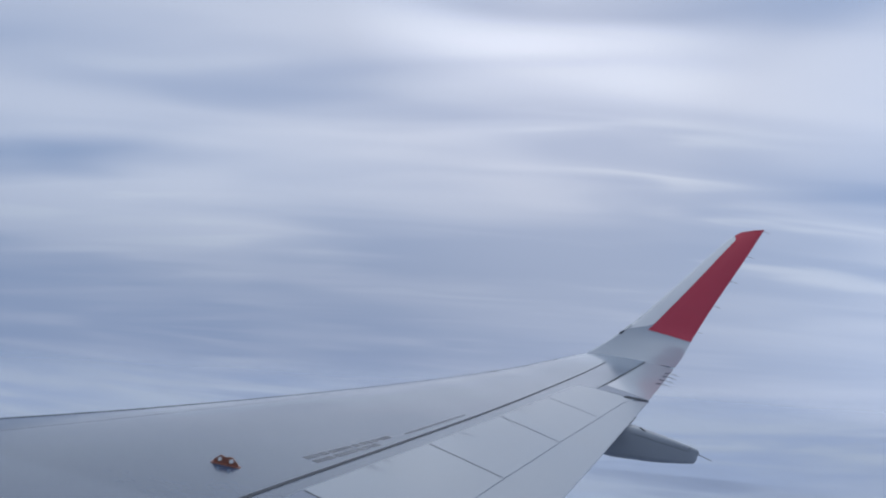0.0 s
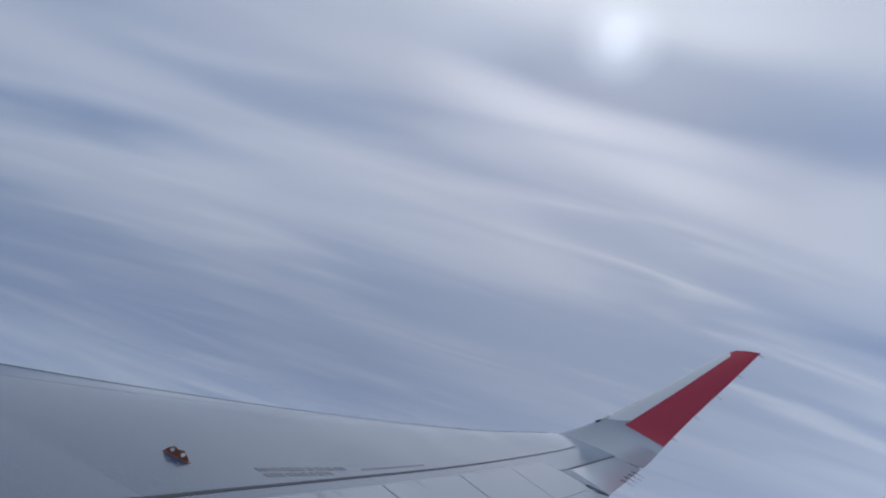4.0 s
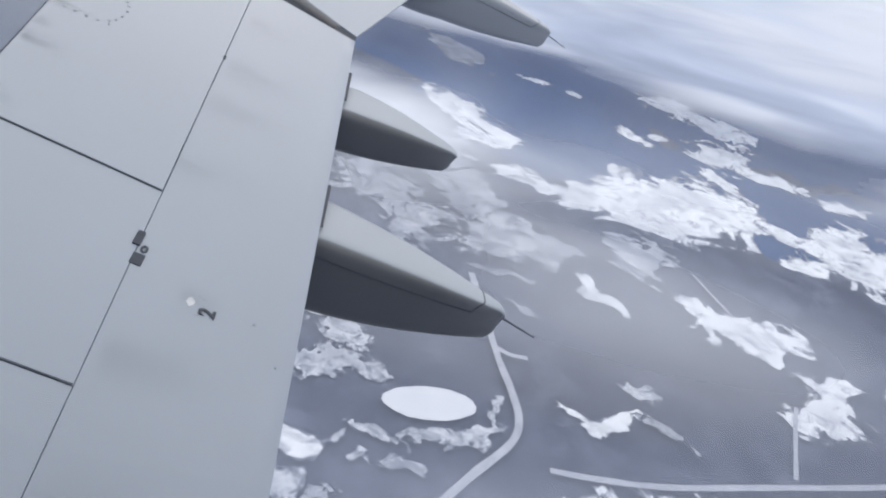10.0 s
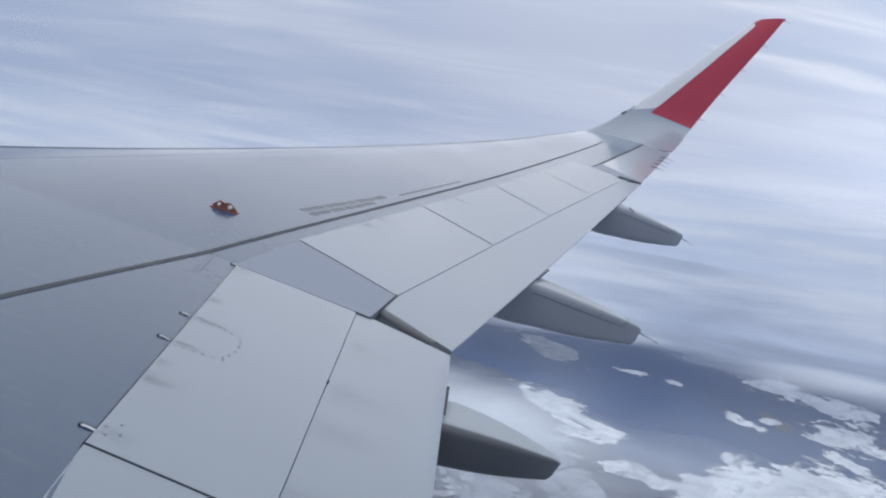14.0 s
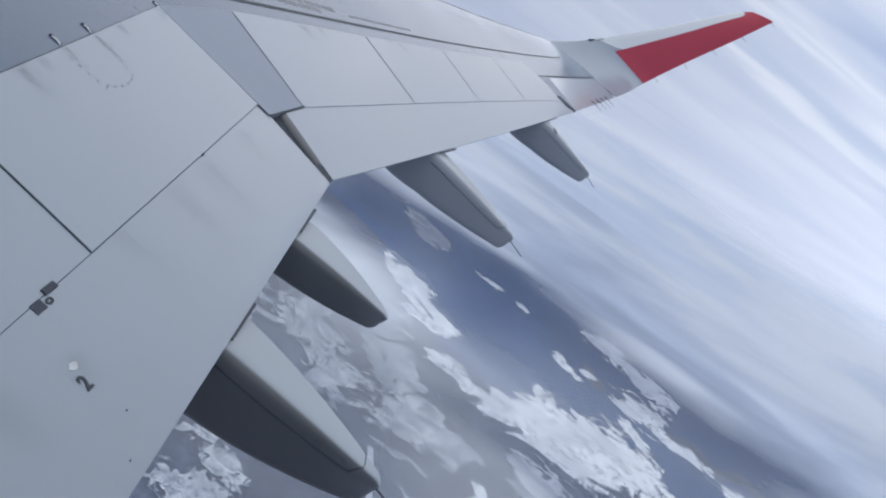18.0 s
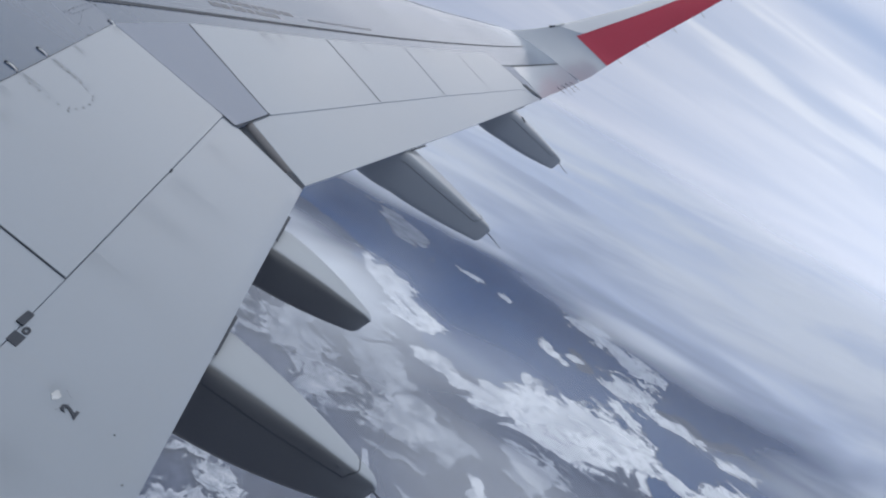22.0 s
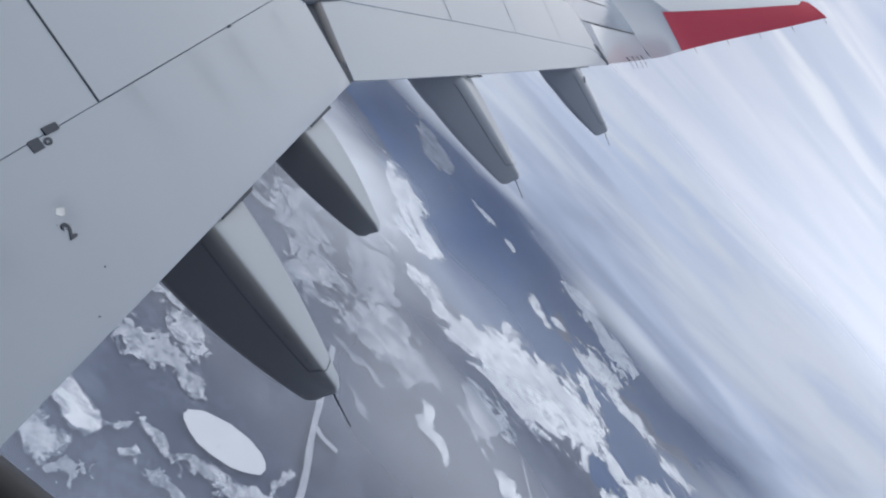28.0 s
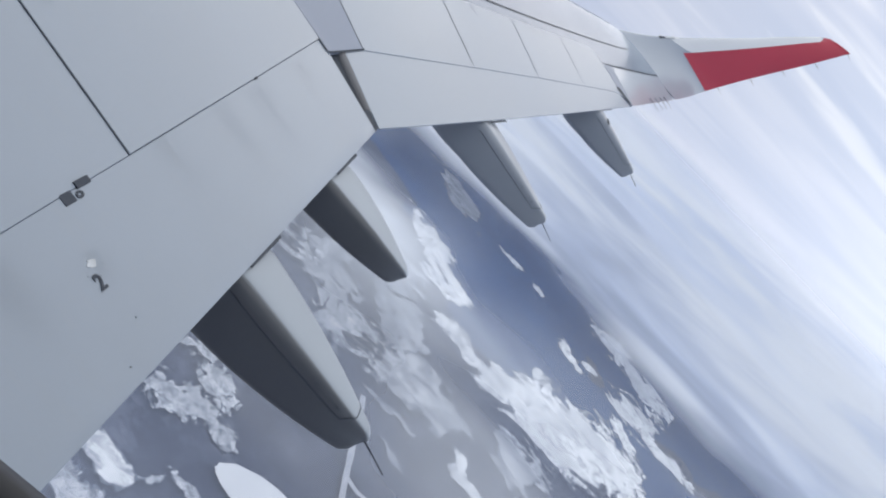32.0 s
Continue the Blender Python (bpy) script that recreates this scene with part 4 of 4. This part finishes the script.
WATER = ground_mat("open_cold_water", (0.012, 0.046, 0.140), (0.024, 0.070, 0.185), 0.004, 0.4, 0.7, 0.8, 0.05)


def disc(name, cx, cy, rx, ry, turn, z, mat, seed=0, rough=0.0, n=140):
    """A patch of ground cover with an uneven outline."""
    pts = [(cx, cy, z)]
    ca, sa = math.cos(radians(turn)), math.sin(radians(turn))
    for i in range(n):
        a = 2 * math.pi * i / n
        d = Vector((math.cos(a), math.sin(a), seed * 3.7))
        r = 1 + rough * (1.0 * noise.noise(d * 1.7) + 0.7 * noise.noise(d * 4.1) + 0.5 * noise.noise(d * 9.0) + 0.3 * noise.noise(d * 21))
        x, y = rx * r * math.cos(a), ry * r * math.sin(a)
        pts.append((cx + x * ca - y * sa, cy + x * sa + y * ca, z))
    return mesh_of(name, pts, [(0, i + 1, (i + 1) % n + 1) for i in range(n)], mat, True)


tagged(new("ground", disc("ground", 0, 0, 4700, 4700, 0, H, FOREST, n=200)), "dark snow-dusted winter forest far below", "ground", kind="structure")
def fbm(x, y, seed):
    v, a, f = 0.0, 1.0, 1.0
    for _ in range(5):
        v += a * noise.noise(Vector((x * f, y * f, seed * 7.3)))
        a, f = a * 0.64, f * 2.1
    return v


def cover(name, blobs, z, mat, seed, amp=0.5, grain=60.0, n=90, kind="round"):
    """A ragged patch of ground cover with islands and holes. blobs: ellipses (x, y, half length, half width, turn) that make up the patch;
    grain: the size of its ragged edge in metres."""
    reach = 1.0 + 1.3 * amp
    x0, x1 = (f(b[0] + sg * max(b[2], b[3]) * reach for b in blobs) for f, sg in ((min, -1), (max, 1)))
    y0, y1 = (f(b[1] + sg * max(b[2], b[3]) * reach for b in blobs) for f, sg in ((min, -1), (max, 1)))
    step = max(x1 - x0, y1 - y0) / n
    nx, ny = int((x1 - x0) / step) + 1, int((y1 - y0) / step) + 1
    axes = [(math.cos(radians(b[4])), math.sin(radians(b[4]))) for b in blobs]

    def field(x, y):
        # the outline is pulled about first, then frayed
        p = Vector((x, y, seed * 40.0)) / (grain * 2.8)
        q = p * 2.7
        x += grain * (1.3 * noise.noise(p) + 0.30 * noise.noise(q))
        y += grain * (1.3 * noise.noise(p + Vector((31.7, 0, 0))) + 0.30 * noise.noise(q + Vector((31.7, 0, 0))))
        best = -9.0
        for (cx, cy, rx, ry, _), (ca, sa) in zip(blobs, axes):
            u, w = ((x - cx) * ca + (y - cy) * sa) / rx, (-(x - cx) * sa + (y - cy) * ca) / ry
            r = max(abs(u), abs(w)) if kind == "square" else math.hypot(u, w)
            best = max(best, 1.0 - r)
        return best + amp * fbm(x / grain, y / grain, seed) if best > -1.5 else -1.0

    val = [[field(x0 + step * i, y0 + step * j) if 0 < i < nx and 0 < j < ny else -1.0 for j in range(ny + 1)] for i in range(nx + 1)]
    verts, faces, depth = [], [], []

    def at(u, w):
        verts.append((x0 + step * u, y0 + step * w, z))
        depth.append(min(1.0, max(0.0, val[int(u)][int(w)] / 0.35)) if u == int(u) and w == int(w) else 0.0)
        return len(verts) - 1

    for i in range(nx):
        for j in range(ny):
            q = [(i, j), (i + 1, j), (i + 1, j + 1), (i, j + 1)]
            poly = []
            for (a, b), (c, d) in zip(q, q[1:] + q[:1]):
                p, r = val[a][b], val[c][d]
                if p > 0:
                    poly.append((a, b))
                if (p > 0) != (r > 0):
                    f = p / (p - r)
                    poly.append((a + (c - a) * f, b + (d - b) * f))
            if len(poly) >= 3:
                faces.append(tuple(at(*o) for o in poly))
    return mesh_of(name, verts, faces, mat, True, depth=depth)


tagged(new("water", cover("water", [(60, 2210, 340, 190, -30), (420, 1960, 370, 260, -40), (860, 1800, 300, 150, -22), (1200, 1740, 300, 90, -6), (450, 1720, 190, 150, -40), (660, 1700, 330, 120, -22), (300, 2240, 330, 230, -30), (830, 1440, 60, 110, 0), (1150, 1600, 120, 90, -30), (1000, 2560, 1350, 600, -28)], H + 0.4, WATER, 3, 0.10, 120.0, 130)), "dark blue open water of a wide lake", "water", kind="structure")
fields = [0]


def field(mat, amp, grain, *blobs, label="", kind="round", name="snow_field"):
    """One patch of snow among the woods; blobs as in cover()."""
    fields[0] += 1
    k = fields[0]
    label = label or ("white snow-covered open field between dark woods" if mat is not PATCHY else "thin patchy snow on open land")
    return tagged(new(name, cover(name, blobs, H + 0.6 + 0.10 * k, mat, k, amp * 1.9, grain * 0.75, 150 if len(blobs) > 1 else 80, kind)), label, "snow field", "snow fields on the land below")


# islands and shores of the lake
field(SNOW, 0.20, 45, (370, 1518, 66, 30, -56), (458, 1487, 75, 50, 57), (577, 1545, 165, 95, 68), (680, 1554, 188, 102, 63), (797, 1564, 150, 76, 61), label="long ragged snow-covered island in a dark lake")
field(SNOW, 0.22, 40, (890, 1522, 58, 40, -52), (1013, 1513, 160, 74, 56), (888, 1397, 52, 29, -5), (1075, 1448, 160, 78, 48), (1210, 1462, 190, 80, 40), label="snow-covered island with a bay on one side")
field(SNOW, 0.34, 45, (225, 1796, 145, 62, -67), (309, 1704, 84, 44, -67), (318, 1522, 54, 44, 53), label="ragged snowy shore of a dark lake")
field(PATCHY, 0.30, 50, (235, 2320, 150, 46, -58), label="snowy far shore of a lake")
field(SNOW, 0.18, 25, (659, 1935, 62, 30, -60), label="small snow-covered island in dark water")
field(SNOW, 0.18, 20, (452, 2194, 47, 24, -17), label="small snow-covered island in dark water")
field(SNOW, 0.18, 16, (551, 2152, 25, 22, 81), label="small snow-covered island in dark water")
field(SNOW, 0.18, 16, (734, 1960, 28, 22, 60), label="small snow-covered island in dark water")
field(SNOW, 0.34, 40, (864, 2274, 100, 90, 90), (963, 2154, 130, 78, -81), (883, 1924, 110, 62, 70), label="snowy far shore of a lake")
field(SNOW, 0.30, 34, (982, 1836, 100, 45, -12), (827, 1745, 50, 31, 82))
field(SNOW, 0.25, 30, (1141, 1761, 66, 38, 10))
# open land on the near side of the lake
field(PATCHY, 0.22, 45, (282, 1249, 102, 76, 54), (354, 1222, 70, 52, 72))
field(PATCHY, 0.20, 20, (268, 1111, 56, 11, -8), label="narrow snowy strip along a wood")
field(SNOW, 0.16, 25, (404, 1127, 46, 21, -61), (436, 1086, 38, 17, -62), label="narrow wedge of snow-covered land")
field(SNOW, 0.22, 35, (585, 1135, 46, 29, -54), (633, 1091, 70, 53, -5), (693, 1066, 80, 44, 33))
field(SNOW, 0.24, 22, (329, 807, 20, 11, -35), (376, 798, 55, 17, 24))
field(PATCHY, 0.30, 22, (434, 875, 26, 20, -43))
field(PATCHY, 0.30, 26, (290, 1020, 34, 12, -46))
field(PATCHY, 0.35, 40, (62, 1332, 110, 60, -75), (138, 1221, 86, 46, 88))
field(PATCHY, 0.40, 50, (214, 1400, 80, 60, -89), (180, 1560, 90, 60, 90))
field(PATCHY, 0.45, 40, (527, 1259, 75, 50, 84))
field(PATCHY, 0.40, 60, (-160, 1330, 150, 110, 10))
# round the frozen pond
field(SNOW, 0.06, 14, (11, 668, 27, 19, -16), kind="square", label="square white snow-covered field between dark woods")
field(DIRTY, 0.14, 14, (-4, 612, 30, 20, -16), kind="square", label="white snow-covered field between dark woods")
field(DIRTY, 0.32, 13, (5, 801, 33, 24, -16), (45, 818, 46, 19, -2), (87, 808, 30, 13, -38), label="ragged strip of snow round a dark wood")
field(DIRTY, 0.32, 13, (45, 876, 42, 23, -51), (1, 910, 33, 11, 40), label="ragged strip of snow round a dark wood")
field(DIRTY, 0.26, 9, (96, 701, 35, 8, -22), (149, 714, 37, 10, 15), (202, 728, 45, 10, 36), (232, 780, 34, 6.5, 77), (213, 720, 14, 10, -90), label="ragged curve of snow along a pond's shore")
field(DIRTY, 0.20, 9, (74, 664, 13, 6.5, 59), label="small snowy clearing in dark woods")
field(PATCHY, 0.28, 9, (55, 688, 15, 6, 63), label="small snowy clearing in dark woods")
field(PATCHY, 0.30, 14, (132, 599, 29, 11, 31), label="small snowy clearing in dark woods")
field(PATCHY, 0.45, 10, (40, 597, 20, 11, 42), label="small snowy clearing in dark woods")
field(PATCHY, 0.30, 16, (120, 660, 30, 9, -10), label="small snowy clearing in dark woods")
# land nearer below the flap and towards the tail
field(SNOW, 0.28, 30, (400, 655, 80, 34, 8), (300, 630, 50, 26, 0))
field(SNOW, 0.26, 32, (700, 900, 60, 40, 20), (745, 960, 45, 60, -20))
field(PATCHY, 0.40, 24, (455, 800, 40, 14, -35))
field(PATCHY, 0.40, 40, (180, 560, 90, 30, 12))
field(SNOW, 0.28, 40, (930, 1010, 80, 50, 20))
tagged(new("frozen_pond", disc("frozen_pond", 153, 766, 56, 29, 11, H + 5.6, CLEAN, 1, 0.05)), "smooth white oval frozen pond among woods", "frozen pond")


def road(points, width, z):
    pts, out = [Vector((*p, z)) for p in points], []
    n = 12 * (len(points) - 1)
    for i in range(n + 1):
        p = curve_at(pts, i / n)
        d = (curve_at(pts, min(1, i / n + 0.01)) - curve_at(pts, max(0, i / n - 0.01))).normalized()
        s = Vector((-d.y, d.x, 0)) * width / 2 * (1 + 0.2 * noise.noise(p * 0.03))
        out += [p - s, p + s]
    return mesh_of("road", out, grid_faces(n + 1, 2), ROAD, True)


tagged(new("road", road([(60, 480), (118, 540), (155, 603), (198, 663), (244, 722), (258, 765), (254, 817), (243, 876), (234, 946), (217, 1084)], 10, H + 6)), "pale snow-covered road winding through woods", "road", kind="structure")
tagged(new("road", road([(243, 902), (258, 893), (282, 892)], 9, H + 6.2)), "short snow-covered side road", "road", kind="structure")
tagged(new("road", road([(612, 1240), (628, 1180), (645, 1120)], 4, H + 6.3)), "narrow snow-covered lane", "road", kind="structure")
tagged(new("road", road([(664, 905), (640, 850), (600, 752)], 6, H + 6.3)), "narrow snow-covered lane", "road", kind="structure")
tagged(new("road", road([(285, 690), (340, 690), (424, 698), (560, 730), (732, 772), (1000, 850)], 9, H + 6.4)), "pale snow-covered road crossing the land", "road", kind="structure")

# ---- cloud layer between the wing and the ground ----
cm = bpy.data.materials.new("thin_cloud")
t = nodes_of(cm)
pos = nd(t, "ShaderNodeTexCoord").outputs["Object"]
far = nd(t, "ShaderNodeVectorMath", i0=mapped(t, pos, scale=(1, 1, 0)))
far.operation = "LENGTH"
cov = smooth(t, far.outputs[1], 1650.0, 3000.0)
gone = smooth(t, far.outputs[1], 3500.0, 4750.0, 1.0, 0.0)
na = noise_of(t, mapped(t, pos, scale=(0.6, 1.3, 1), rot=(0, 0, radians(12))), 0.0009, 3.0, 0.45, 0.5)
nb = noise_of(t, mapped(t, pos, scale=(0.6, 1.3, 1), rot=(0, 0, radians(12))), 0.0019, 3.0, 0.5, 0.5)
nn = mth(t, "ADD", mth(t, "MULTIPLY", na, 0.65), mth(t, "MULTIPLY", nb, 0.35))
dens = smooth(t, mth(t, "ADD", nn, mth(t, "MULTIPLY", cov, 0.36)), 0.44, 0.84)
wisp = nd(t, "ShaderNodeVectorMath", i0=mapped(t, mapped(t, mapped(t, pos, loc=(-130.0, -1520.0, 0.0)), rot=(0, 0, radians(-76))), scale=(1 / 480, 1 / 150, 0)))
wisp.operation = "LENGTH"
shred = mth(t, "MULTIPLY", smooth(t, mth(t, "ADD", wisp.outputs[1], mth(t, "MULTIPLY", mth(t, "SUBTRACT", nb, 0.5), 0.7)), 0.0, 1.4, 1.0, 0.0), 0.24)
veil_b = nd(t, "ShaderNodeVectorMath", i0=mapped(t, mapped(t, pos, loc=(-470.0, -950.0, 0.0)), scale=(1 / 360, 1 / 230, 0)))
veil_b.operation = "LENGTH"
shred = mth(t, "ADD", shred, mth(t, "MULTIPLY", smooth(t, mth(t, "ADD", veil_b.outputs[1], mth(t, "MULTIPLY", mth(t, "SUBTRACT", nb, 0.5), 0.8)), 0.1, 1.3, 1.0, 0.0), 0.20))
haze_near = mth(t, "MULTIPLY", smooth(t, far.outputs[1], 600.0, 1700.0, 0.33, 0.42), smooth(t, na, 0.30, 0.70, 0.45, 1.5))
thickness = mth(t, "ADD", mth(t, "ADD", haze_near, shred), mth(t, "MULTIPLY", dens, 0.55), clamp=True)
# a long break in the cloud over the lake
br = mapped(t, mapped(t, mapped(t, pos, loc=(-560.0, -1780.0, 0.0)), rot=(0, 0, radians(37))), scale=(1 / 950, 1 / 560, 0))
brl = nd(t, "ShaderNodeVectorMath", i0=br)
brl.operation = "LENGTH"
breakup = smooth(t, mth(t, "ADD", brl.outputs[1], mth(t, "MULTIPLY", mth(t, "SUBTRACT", nb, 0.5), 1.2)), 0.45, 1.3, 0.28, 1.0)
distant = mth(t, "MULTIPLY", smooth(t, mth(t, "ADD", far.outputs[1], mth(t, "MULTIPLY", mth(t, "SUBTRACT", nb, 0.5), 420.0)), 1880.0, 2330.0, 0.0, 0.95), smooth(t, nb, 0.25, 0.60, 0.72, 1.0))
alpha = mth(t, "MULTIPLY", gone, mth(t, "MAXIMUM", mth(t, "MULTIPLY", breakup, thickness), distant))
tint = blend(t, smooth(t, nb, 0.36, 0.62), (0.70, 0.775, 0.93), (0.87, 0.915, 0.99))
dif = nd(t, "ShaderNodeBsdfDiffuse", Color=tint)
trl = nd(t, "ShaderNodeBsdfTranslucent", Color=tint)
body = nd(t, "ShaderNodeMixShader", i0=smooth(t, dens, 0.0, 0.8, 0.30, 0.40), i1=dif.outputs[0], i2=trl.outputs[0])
tr = nd(t, "ShaderNodeBsdfTransparent")
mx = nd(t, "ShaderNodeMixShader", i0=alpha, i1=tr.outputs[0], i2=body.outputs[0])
t.links.new(mx.outputs[0], nd(t, "ShaderNodeOutputMaterial").inputs[0])
NR, NA = 36, 96
verts = []
for i in range(NR):
    r = 4800 * (i + 0.02) / (NR - 1) if i < NR - 1 else 4800
    # towards the horizon the layer climbs into the cloud bank
    z = -525 + 430 * max(0.0, (r - 1700) / 3100) ** 1.25
    verts += [(r * math.cos(2 * math.pi * k / NA), r * math.sin(2 * math.pi * k / NA), z) for k in range(NA)]
faces = grid_faces(NR, NA, 0, True) + [tuple(range(NA))]
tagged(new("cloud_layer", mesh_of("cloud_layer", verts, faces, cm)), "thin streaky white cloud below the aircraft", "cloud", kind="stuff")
